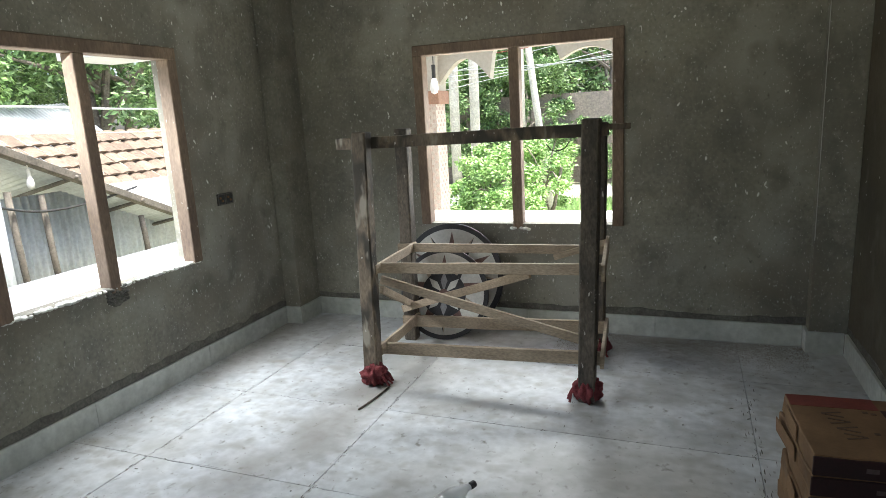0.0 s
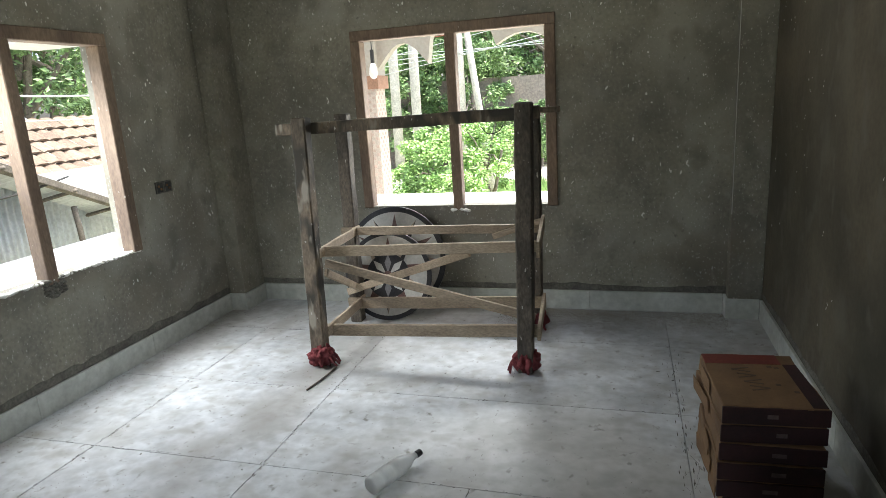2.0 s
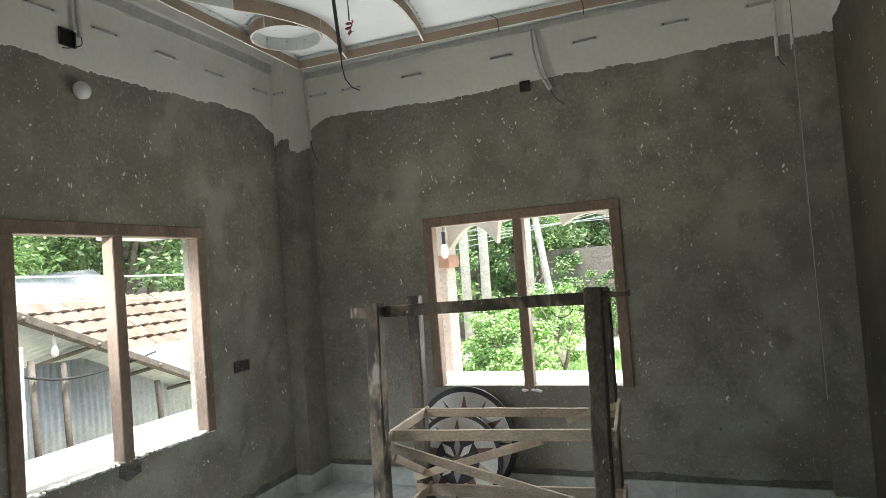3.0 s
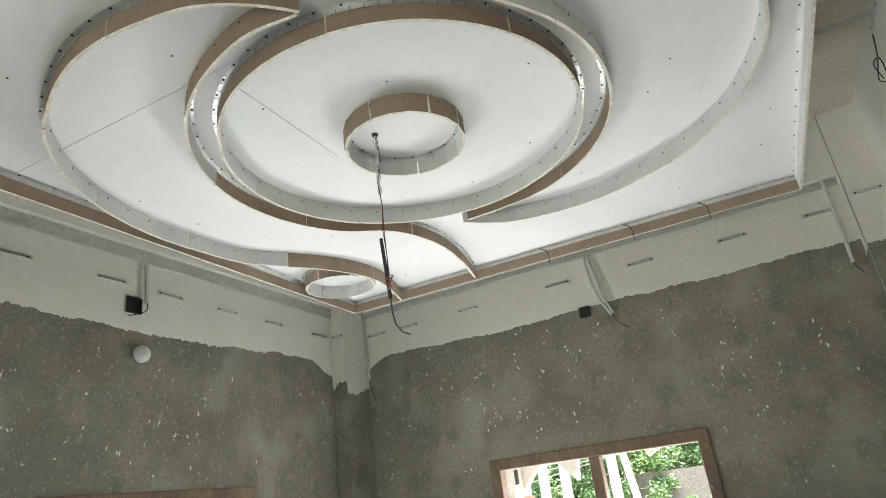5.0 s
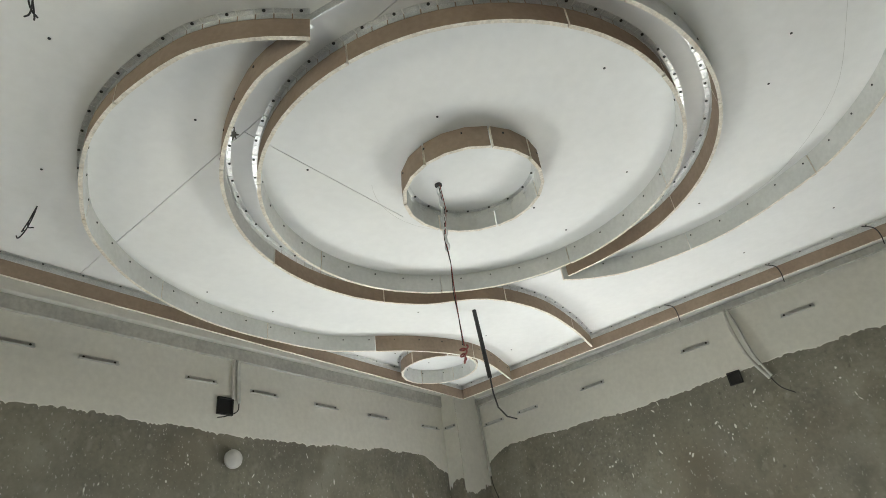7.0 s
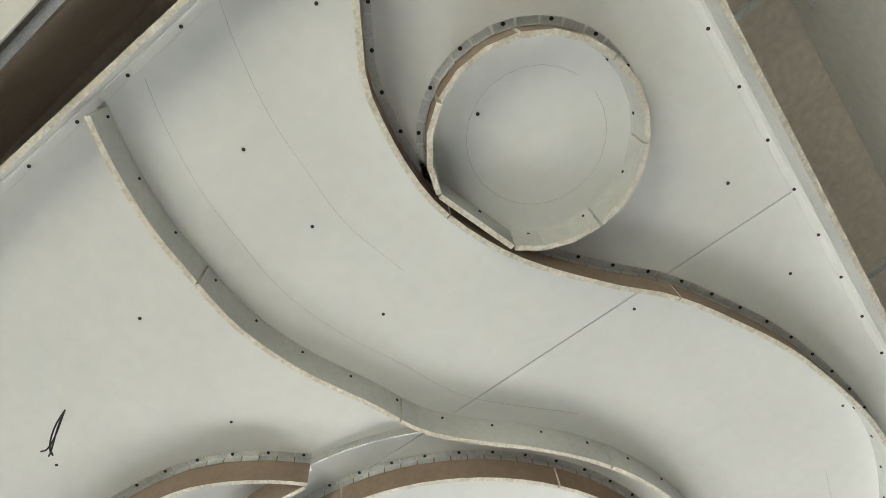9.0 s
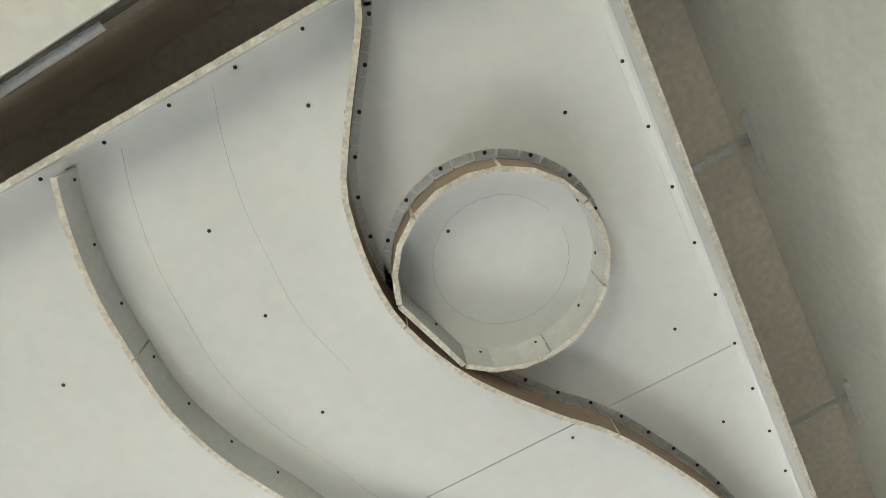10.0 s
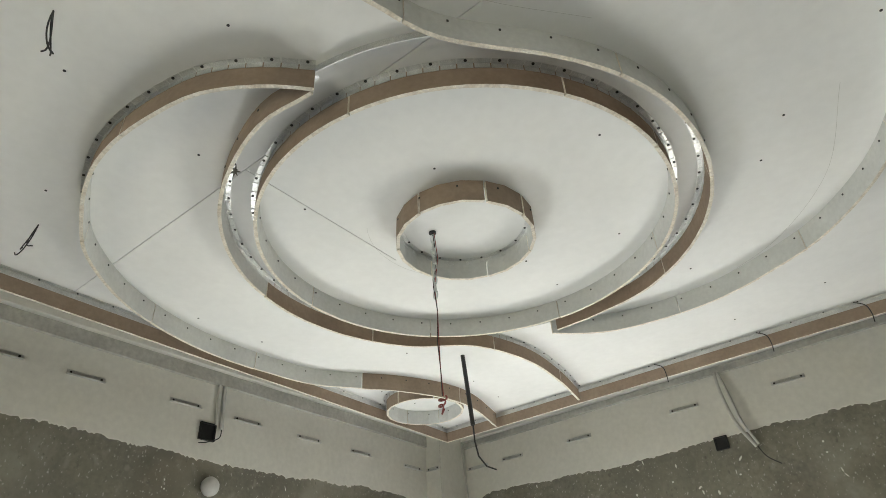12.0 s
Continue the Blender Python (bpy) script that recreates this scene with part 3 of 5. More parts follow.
strip("curved gypsum strip with pale paper inside, sweeping to the corner", smooth_line(LOBE_E, 0.05), flips=((0.0, 1.0),), runner_side=-1)
strip("curved gypsum strip with wave end, brown paper inside", smooth_line(INNER_W, 0.05), flips=((0.0, 0.2),), runner_side=1)
strip("curved gypsum strip with wave end, brown paper inside", smooth_line(INNER_E, 0.05), flips=(), runner_side=1)
strip("large round gypsum ring hung under the ceiling", ring(CX, CY, 0.738, 84), runner_side=1)
strip("small central gypsum ring round the ceiling hook", ring(2.155, -2.512, 0.248, 20), piece=0.16, runner_side=-1)
strip("small gypsum ring beside the wave in the corner", ring(0.9, -1.33, 0.222, 20), piece=0.16, runner_side=1)
strip("small gypsum ring beside the wave in the corner", ring(3.302, -3.685, 0.228, 18, -166, 306), piece=0.16, runner_side=1)

# open steel runner between the two tips of the large ring
for a0, a1 in ((278, 304), (98, 124)):
    bm = bmesh.new()
    rail = [Vector((CX + 0.862 * math.cos(radians(a)), CY + 0.862 * math.sin(radians(a)), 0)) for a in np.linspace(a0, a1, 14)]
    for p, q in zip(rail, rail[1:]):
        beam_into(bm, (p.x, p.y, PANEL - 0.013), (q.x, q.y, PANEL - 0.013), 0.002, 0.026, bevel=0)
    tagged(obj("steel_runner", bm, METAL), "bare perforated steel runner screwed under the ceiling", "steel runner", "", "structure")


# straight fascia round the ceiling
def fascia(x0, y0, x1, y1, inside, label):
    a, b = TURN @ Vector((x0, y0, 0)), TURN @ Vector((x1, y1, 0))
    n = max(2, round((b - a).length / 0.06))
    line = [a + (b - a) * k / n for k in range(n + 1)]
    s = tagged(new("ceiling_fascia"), label, "ceiling fascia", "", "structure")
    per = n // 2
    for k in (0, per):
        bm = bmesh.new()
        board_run(bm, line[k:(n + 1 if k else per + 1)], inside == PAPER)
        part("board", bm, [FACEPAPER, PAPER, RAWEDGE], s)
    d = (b - a).normalized()
    nrm = Vector((-d.y, d.x, 0))
    bm = bmesh.new()
    beam_into(bm, a + nrm * 0.016 + Vector((0, 0, PANEL - 0.0018)), b + nrm * 0.016 + Vector((0, 0, PANEL - 0.0018)), 0.018, 0.0014, bevel=0)
    beam_into(bm, a + nrm * 0.0075 + Vector((0, 0, PANEL - 0.013)), b + nrm * 0.0075 + Vector((0, 0, PANEL - 0.013)), 0.0014, 0.024, bevel=0)
    if inside == PAPER:
        part("runner", bm, METAL, s, "galvanised steel angle")
    else:
        part("runner", bm, GYPSUM, s, "pale painted corner bead")
    sc = bmesh.new()
    for k in range(int((b - a).length / 0.15)):
        p = a + d * (0.07 + 0.15 * k) + nrm * 0.018
        lathe_into(sc, [(0.004, -0.004), (0.004, -0.001)], 8, pose(p.x, p.y, PANEL - 0.001))
    part("screws", sc, DARK, s)["kind"] = "stuff"
    return s


fascia(W0, S0, E0, S0, FACEPAPER, "pale gypsum fascia along the ceiling edge")
fascia(E0, S0, E0, N0, FACEPAPER, "pale gypsum fascia along the ceiling edge")
fascia(E0, N0, W0, N0, PAPER, "brown-papered gypsum fascia along the ceiling edge")
fascia(W0, N0, W0, S0, PAPER, "brown-papered gypsum fascia along the ceiling edge")

# screws of the ceiling boards
bm = bmesh.new()
spots_xy = [(3.244, -3.801), (2.816, -4.065), (2.8, -3.843), (2.766, -3.565), (2.331, -3.939), (3.243, -3.157), (2.59, -3.46), (1.29, -3.62), (3.22, -2.264), (1.822, -3.792), (2.55, -2.05), (2.757, -2.584), (2.279, -2.823), (1.811, -2.977)]
for x in (-1.3, -0.86, -0.42, 0.04, 0.5, 0.94, 1.4):
    for y in np.arange(-1.7, 1.75, 0.29):
        p = TURN @ Vector((x + rnd.uniform(-0.03, 0.03), y + rnd.uniform(-0.06, 0.06), 0))
        if rnd.random() < 0.5 and min(math.hypot(p.x - a, p.y - b) for a, b in spots_xy) > 0.2:
            spots_xy.append((p.x, p.y))
for x, y in spots_xy:
    lathe_into(bm, [(0.0042, -0.0015), (0.0042, 0.001)], 8, pose(x, y, PANEL))
tagged(obj("ceiling_screws", bm, DARK), "black drywall screws in the white ceiling boards", "screws", "", "stuff")


# faint pencil setting-out lines
for pts in ([(CX + 0.36 * math.cos(radians(a)), CY + 0.36 * math.sin(radians(a))) for a in range(95, 230, 8)],
            [(x + 0.1, y + 0.02) for x, y in INNER_E[-9:]], [(x + 0.33, y) for x, y in INNER_E[-6:]], [(x - 0.16, y + 0.05) for x, y in LOBE_E[4:11]],
            [(3.311 + 0.155 * math.cos(radians(a)), -3.676 + 0.155 * math.sin(radians(a))) for a in range(0, 350, 10)]):
    bm = bmesh.new()
    tube_into(bm, [(p.x, p.y, PANEL) for p in smooth_line(pts, 0.04)], 0.0006, 4)
    tagged(obj("ceiling_pencil_line", bm, RAILGREY), "faint grey pencil line on the ceiling boards", "pencil line", "", "structure")
bm = bmesh.new()
for k in range(7):
    a = k * 0.9 + 0.2 * (k % 3)
    tube_into(bm, [(1.808, -3.258, PANEL - 0.001), (1.808 + (0.012 + 0.006 * k) * math.cos(a), -3.258 + (0.012 + 0.005 * (k % 4)) * math.sin(a), PANEL - 0.0015)], 0.006, 5, 0.001)
tagged(obj("ceiling_tear", bm, DAMPSHADE), "dark torn hole in the ceiling paper", "hole", "", "structure")

# wall clips and hangers
def clip_at(x, y, z, along, out, length=0.19):
    bm = bmesh.new()
    d, o = Vector(along), Vector(out)
    m = Matrix((d, o, Vector((0, 0, 1)))).transposed().to_4x4()
    m.translation = Vector((x, y, z)) + o * 0.004
    box_into(bm, (-length / 2, 0, -0.012), (length / 2, 0.0018, 0.012), m)
    box_into(bm, (-length / 2, 0, -0.0135), (length / 2, 0.022, -0.012), m)
    t = thing("wall_clip", (x, y, z), "short galvanised steel angle screwed to the wall", "wall clip", "steel clips along the walls")
    part("angle", bm, METAL, t)
    for s in (-0.4, 0.4):
        sc = bmesh.new()
        lathe_into(sc, [(0.006, -0.002), (0.006, 0.004)], 8, m @ pose(length * s, 0.003, 0.0, 90))
        part("screw", sc, DARK, t)


for x in (0.27, 0.6, 1.176, 1.95, 2.59, 3.22, 3.76):
    clip_at(x, 0, 3.37 + rnd.uniform(-0.006, 0.006), (1, 0, 0), (0, -1, 0))
for y in (-0.47, -1.0, -1.46, -1.93, -2.34, -2.89, -3.28, -3.75, -4.2):
    clip_at(0, y, 3.33 - 0.0135 * y + rnd.uniform(-0.004, 0.004), (0, 1, 0), (1, 0, 0))
for y in (-0.42, -1.1, -1.75):
    clip_at(EAST, y, 3.4, (0, -1, 0), (-1, 0, 0), 0.17)
clip_at(0.075, -0.31, 3.34, (1, 0, 0), (0, -1, 0), 0.11)
clip_at(4.03, -0.11, 3.4, (1, 0, 0), (0, -1, 0), 0.17)
for y in (-1.25, -2.33, -3.41):
    clip_at(EAST, y, 3.87, (0, -1, 0), (-1, 0, 0), 0.2)
    bm = bmesh.new()
    box_into(bm, (3.55, y - 0.02, 3.868), (EAST - 0.006, y - 0.018, 3.89))
    box_into(bm, (3.55, y - 0.02, 3.889), (EAST - 0.006, y + 0.012, 3.891))
    tagged(obj("ceiling_hanger", bm, METAL), "galvanised steel hanger bar from wall to ceiling", "hanger", "steel hangers of the ceiling")

# board and clips on the beam behind the camera
boxes("beam_board", [((0.02, -4.492, 3.42), (EAST - 0.02, -4.478, TOP))], LITBEAMPAPER, "brown-papered gypsum board on the beam", "board")
# thin dark strip, no opening: the recess's shade is put in by colour
boxes("beam_slot_shade", [((0.02, -4.4995, 3.372), (EAST - 0.02, -4.492, 3.42))], DAMPSHADE, "dark strip painted as the shaded slot under the beam board", "slot")
for x in (0.7, 1.5, 2.72, 3.5):
    clip_at(x, -4.5, 3.392, (-1, 0, 0), (0, 1, 0), 0.36)

# ---- cables, boxes and fittings on walls and ceiling ----
def cable(name, pts, r, material, label, category="cable", sides=6):
    bm = bmesh.new()
    p = [Vector(q) for q in pts]
    fine = []
    q = [p[0] * 2 - p[1]] + p + [p[-1] * 2 - p[-2]]
    for i in range(1, len(q) - 2):
        for k in range(5):
            t = k / 5
            a, b, c, d = q[i - 1:i + 3]
            fine.append(0.5 * ((2 * b) + (c - a) * t + (2 * a - 5 * b + 4 * c - d) * t * t + (3 * b - a - 3 * c + d) * t ** 3))
    fine.append(p[-1])
    tube_into(bm, fine, r, sides)
    return tagged(obj(name, bm, material, True), label, category)


def junction_box(m, label):
    t = thing("junction_box", m.translation, label, "junction box")
    bm = bmesh.new()
    for lo, hi in (((-0.05, -0.05, -0.004), (0.05, 0.05, 0.001)), ((-0.05, -0.05, 0.001), (-0.042, 0.05, 0.012)), ((0.042, -0.05, 0.001), (0.05, 0.05, 0.012)),
                   ((-0.042, -0.05, 0.001), (0.042, -0.042, 0.012)), ((-0.042, 0.042, 0.001), (0.042, 0.05, 0.012))):
        box_into(bm, lo, hi, m, 0.001)
    part("case", bm, BLACK, t)
    return t


junction_box(pose(0.006, -2.185, 3.235, 0, 90, 0), "open black junction box in the wall with loose wires")
junction_box(pose(2.118, -0.006, 3.108, 90, 0, 0) @ Matrix.Scale(0.8, 4), "open black junction box in the wall")
cable("conduit", [(0.02, -2.12, 3.52), (0.014, -2.115, 3.45), (0.014, -2.1, 3.26)], 0.011, PVC, "white plastic conduit down the upper wall", "conduit")
cable("conduit", [(0.02, -2.15, 3.52), (0.014, -2.147, 3.45), (0.014, -2.14, 3.28)], 0.011, PVC, "white plastic conduit down the upper wall", "conduit")
cable("wire", [(0.014, -2.1, 3.27), (0.05, -2.13, 3.2), (0.03, -2.19, 3.17), (0.05, -2.25, 3.15)], 0.003, DARKWIRE, "loose dark wire ends at the junction box", "wire")
cable("conduit", [(2.2, -0.02, 3.53), (2.205, -0.03, 3.4), (2.24, -0.04, 3.2), (2.31, -0.03, 3.04)], 0.011, PVC, "white plastic conduit hanging off the wall", "conduit")
cable("conduit", [(2.22, -0.02, 3.53), (2.245, -0.03, 3.4), (2.275, -0.04, 3.2), (2.325, -0.03, 3.05)], 0.008, PVC, "white plastic conduit hanging off the wall", "conduit")
cable("wire", [(2.315, -0.03, 3.04), (2.35, -0.04, 2.97), (2.41, -0.03, 2.92)], 0.003, DARKWIRE, "dark wire end out of a conduit", "wire")
cable("conduit", [(0.165, -0.06, 3.57), (0.17, -0.04, 3.3), (0.18, -0.03, 2.97)], 0.009, PVC, "white plastic conduit in the wall corner", "conduit")
cable("wire", [(0.175, -0.02, 2.98), (0.19, -0.03, 2.9), (0.22, -0.02, 2.79)], 0.003, DARKWIRE, "dark wire end out of a conduit", "wire")
cable("conduit", [(3.83, -0.03, 3.6), (3.835, -0.025, 3.3), (3.83, -0.02, 3.0)], 0.012, PVC, "white plastic conduit beside the column", "conduit")
cable("wire", [(3.83, -0.02, 3.0), (3.85, -0.025, 2.95), (3.87, -0.02, 2.93)], 0.003, DARKWIRE, "dark wire end out of a conduit", "wire")

cable("corner_bead", [(3.919, -0.112, 3.08), (3.918, -0.113, 2.2), (3.919, -0.112, 1.2), (3.92, -0.111, 0.75)], 0.0025, RAILGREY, "pale corner bead down the column edge", "corner bead")
cable("wire", [(EAST - 0.004, -1.1, 3.86), (EAST - 0.03, -1.12, 3.72), (EAST - 0.05, -1.06, 3.62), (EAST - 0.03, -1.13, 3.58), (EAST - 0.04, -1.17, 3.68), (EAST - 0.05, -1.08, 3.7), (EAST - 0.04, -1.1, 3.6)], 0.003, DARKWIRE, "tangled dark wire hanging on the upper wall", "wire")
# round white cover on the west wall
lamp = thing("wall_globe", (0.0, -2.13, 2.94), "white round bulb in a holder on the wall", "wall lamp")
bm = bmesh.new()
lathe_into(bm, [(0.0, 0.075), (0.02, 0.073), (0.04, 0.062), (0.052, 0.042), (0.05, 0.022), (0.035, 0.008), (0.028, 0.0)], 20, pose(0.0, -2.13, 2.94, 0, 90, 0))
part("globe", bm, GLASSWHITE, lamp, smooth=True)

# switch box on the west wall
sw = thing("switch_box", (0, -0.896, 1.145), "dark open switch box sunk in the plaster", "switch box")
bm = bmesh.new()
m = pose(0.002, -0.896, 1.145, 0, 90, 0)
box_into(bm, (-0.042, -0.085, -0.001), (0.042, 0.085, 0.004), m, 0.002)
part("back_plate", bm, BLACK, sw)
for off in (-0.042, 0.042):
    bm = bmesh.new()
    for lo, hi in (((-0.04, off - 0.038, 0.004), (-0.034, off + 0.038, 0.01)), ((0.034, off - 0.038, 0.004), (0.04, off + 0.038, 0.01)),
                   ((-0.034, off - 0.038, 0.004), (0.034, off - 0.032, 0.01)), ((-0.034, off + 0.032, 0.004), (0.034, off + 0.038, 0.01))):
        box_into(bm, lo, hi, m)
    part("box_rim", bm, DAMPSHADE, sw)
    bm = bmesh.new()
    for dx, dy in ((-0.01, -0.012), (0.012, 0.01)):
        lathe_into(bm, [(0.008, 0.004), (0.009, 0.011)], 8, m @ pose(dx, off + dy, 0))
    part("knockout", bm, CARD, sw)

# wire and chain from the ceiling hook
chain = thing("hanging_wire", (2.04, -2.56, PANEL), "thin dark wire with chain links and red knot under the hook", "wire")
bm = bmesh.new()
lathe_into(bm, [(0.014, -0.006), (0.014, 0.0)], 12, pose(2.04, -2.56, PANEL))
part("hook_plate", bm, DARK, chain)
bm = bmesh.new()
for k in range(9):
    m = pose(2.04, -2.56, PANEL - 0.03 - 0.03 * k, 90, 0, 90 * (k % 2) + 20)
    pts = [m @ Vector((0.008 * math.cos(a), 0.02 * math.sin(a), 0)) for a in np.linspace(0, 2 * math.pi, 11)]
    tube_into(bm, pts, 0.0022, 5)
part("chain", bm, METAL, chain, "small steel chain")
for off, mt in ((0.0, DARKWIRE), (0.006, REDWIRE)):
    bm = bmesh.new()
    tube_into(bm, [(2.04 + off, -2.56, PANEL), (2.046 + off, -2.552, 3.28), (2.036, -2.565 + off, 3.16), (2.045, -2.56, 3.06), (2.036 + off, -2.558, 2.95), (2.045, -2.56, 2.85), (2.04, -2.552 + off, 2.76)], 0.0017, 5)
    part("strand", bm, mt, chain)
bm = bmesh.new()
tube_into(bm, [(2.04 + 0.016 * math.cos(a * 2.3) + 0.004 * math.sin(a), -2.555 + 0.016 * math.sin(a * 2.1), 2.755 - 0.006 * a) for a in np.linspace(0, 9, 40)], 0.003, 5)
part("knot", bm, REDWIRE, chain, "red wire knot")

rod = thing("hanging_rod", (1.435, -1.632, PANEL), "black fan rod hanging from the ceiling with a wire tail", "rod")
bm = bmesh.new()
tube_into(bm, [(1.435, -1.632, PANEL), (1.45, -1.61, 3.03)], 0.011, 8)
part("rod_tube", bm, BLACK, rod)
bm = bmesh.new()
tube_into(bm, [(1.45, -1.61, 3.04), (1.452, -1.607, 2.95), (1.462, -1.6, 2.88), (1.49, -1.58, 2.83), (1.53, -1.56, 2.81)], 0.004, 6)
part("wire_tail", bm, DARKWIRE, rod)
for x, y in ((1.985, -3.888), (1.085, -3.56)):
    t = thing("ceiling_wire", (x, y, PANEL), "dark loose wires hanging out of a ceiling hole", "wire", "loose ceiling wires")
    for k in range(3):
        bm = bmesh.new()
        a = 0.7 * k + x * 3
        pts = [(x, y, PANEL)]
        for q in range(1, 11):
            w = q / 10
            rad = 0.012 * math.sin(w * 3) + 0.035 * w * w
            pts.append((x + rad * math.cos(a + w * 1.6), y + rad * math.sin(a + w * 1.6), PANEL - (0.14 - 0.015 * k) * math.sin(min(w * 1.9, 1.7))))
        tube_into(bm, pts, 0.0022, 5)
        part("strand", bm, DARKWIRE, t)
for x in (2.2, 2.75, 3.2):
    p = TURN @ Vector((x - CX, N0 - 0.006, 0))
    cable("wire", [(p.x - 0.04, p.y - 0.02, PANEL - 0.003), (p.x, p.y - 0.012, PANEL - 0.03), (p.x + 0.01, p.y - 0.012, LIP + 0.01), (p.x + 0.005, p.y + 0.004, LIP - 0.03)], 0.0025, DARKWIRE, "thin dark wire over the ceiling fascia", "wire")

# ---- the timber trestle ----
frame_ob = thing("trestle_frame", (2.02, -0.83, 0), "tall rough timber trestle with plank rails, red cloth round its feet", "trestle")


def post(x0, y0, x1, y1, h, w, material, label=""):
    bm = bmesh.new()
    beam_into(bm, (x0, y0, 0.0), (x1, y1, h), w, w * 0.95, up=(0, 1, 0), bevel=0.008)
    bmesh.ops.subdivide_edges(bm, edges=[e for e in bm.edges if e.calc_length() > 0.5], cuts=14)
    for v in bm.verts:
        v.co += Vector((noise.noise(v.co * 5), noise.noise(v.co * 5 + Vector((9, 0, 0))), 0)) * 0.007
    return part("post", bm, material, frame_ob, label)


def plank(a, b, w, h, material=PLANKWOOD, name="rail"):
    bm = bmesh.new()
    beam_into(bm, a, b, w, h, bevel=0.003)
    bmesh.ops.subdivide_edges(bm, edges=[e for e in bm.edges if e.calc_length() > 0.4], cuts=8)
    for v in bm.verts:
        v.co += Vector((0, noise.noise(v.co * 4), noise.noise(v.co * 4 + Vector((5, 0, 0))))) * 0.004
    return part(name, bm, material, frame_ob)


post(1.305, -1.24, 1.315, -1.175, 1.583, 0.094, OLDWOOD)
post(2.648, -1.17, 2.683, -1.17, 1.597, 0.097, DARKWOOD, "dark stained post")
post(1.228, -0.445, 1.258, -0.45, 1.578, 0.094, DARKWOOD, "dark stained post")
post(2.61, -0.43, 2.63, -0.43, 1.56, 0.095, DARKWOOD, "dark stained post")
plank((1.108, -1.105, 1.512), (2.76, -1.105, 1.535), 0.045, 0.07, OLDWOOD, "top_beam")
plank((2.68, -1.1, 1.546), (2.872, -1.1, 1.546), 0.03, 0.032, OLDWOOD, "top_beam")
plank((1.215, -1.112, 0.181), (2.73, -1.112, 0.242), 0.026, 0.078)
plank((1.215, -1.112, 0.724), (2.73, -1.112, 0.769), 0.026, 0.066)
plank((1.185, -0.495, 0.723), (2.69, -0.495, 0.744), 0.026, 0.06)
plank((1.185, -0.495, 0.159), (2.69, -0.495, 0.214), 0.026, 0.085)
plank((1.352, -1.2, 0.735), (1.29, -0.42, 0.722), 0.022, 0.06)
plank((1.35, -1.2, 0.205), (1.285, -0.42, 0.172), 0.022, 0.07)
plank((2.742, -1.2, 0.765), (2.675, -0.4, 0.775), 0.022, 0.09)
plank((2.735, -1.2, 0.25), (2.67, -0.4, 0.215), 0.022, 0.075)
plank((1.33, -1.085, 0.642), (2.70, -1.085, 0.312), 0.022, 0.056, name="brace")
plank((1.2, -0.52, 0.26), (2.3, -1.06, 0.715), 0.022, 0.055, name="brace")
plank((1.35, -1.13, 0.59), (1.275, -0.5, 0.29), 0.022, 0.05, name="brace")
plank((2.68, -0.52, 0.8), (2.34, -0.52, 0.69), 0.02, 0.04, name="brace")
cable("wire", [(2.55, -1.1, 1.475), (2.52, -1.1, 1.44), (2.46, -1.09, 1.43), (2.42, -1.09, 1.47)], 0.003, DARKWIRE, "thin dark wire looped under the trestle beam", "wire")


def cloth(x, y, seed, r=0.072, h=0.125):
    bm = bmesh.new()
    ret = bmesh.ops.create_icosphere(bm, subdivisions=4, radius=1)
    for v in ret["verts"]:
        d = v.co.copy()
        fold = 1 + 0.2 * math.sin(math.atan2(d.y, d.x) * 9 + 3 * noise.noise(d * 2 + Vector((seed, 0, 0)))) + 0.3 * noise.noise(d * 2.5 + Vector((seed, 1, 2)))
        v.co = Vector((x + d.x * r * fold, y + d.y * r * fold, max(0.002, h * 0.5 + d.z * h * 0.55 * fold)))
    t = part("foot_cloth", bm, CLOTH, frame_ob, "crumpled red cloth tied round the foot", True)
    bm = bmesh.new()
    for k in range(6):
        a = seed + k * 0.35 - 0.6
        tube_into(bm, [(x + r * 0.8 * math.cos(a), y + r * 0.8 * math.sin(a), h * 0.75), (x + r * 1.25 * math.cos(a), y + r * 1.25 * math.sin(a), h * 0.4), (x + r * 1.5 * math.cos(a + 0.2), y + r * 1.5 * math.sin(a + 0.2), 0.008)], 0.008, 5)
    part("cloth_fringe", bm, CLOTH, t)


cloth(1.325, -1.262, 0.2, 0.076)
cloth(2.651, -1.172, 2.4, 0.076, 0.13)
cloth(2.615, -0.43, 4.1)
cable("stick", [(1.44, -1.3, 0.008), (1.43, -1.46, 0.008), (1.402, -1.63, 0.007)], 0.006, DARKWOOD, "thin dark stick lying on the floor", "stick")


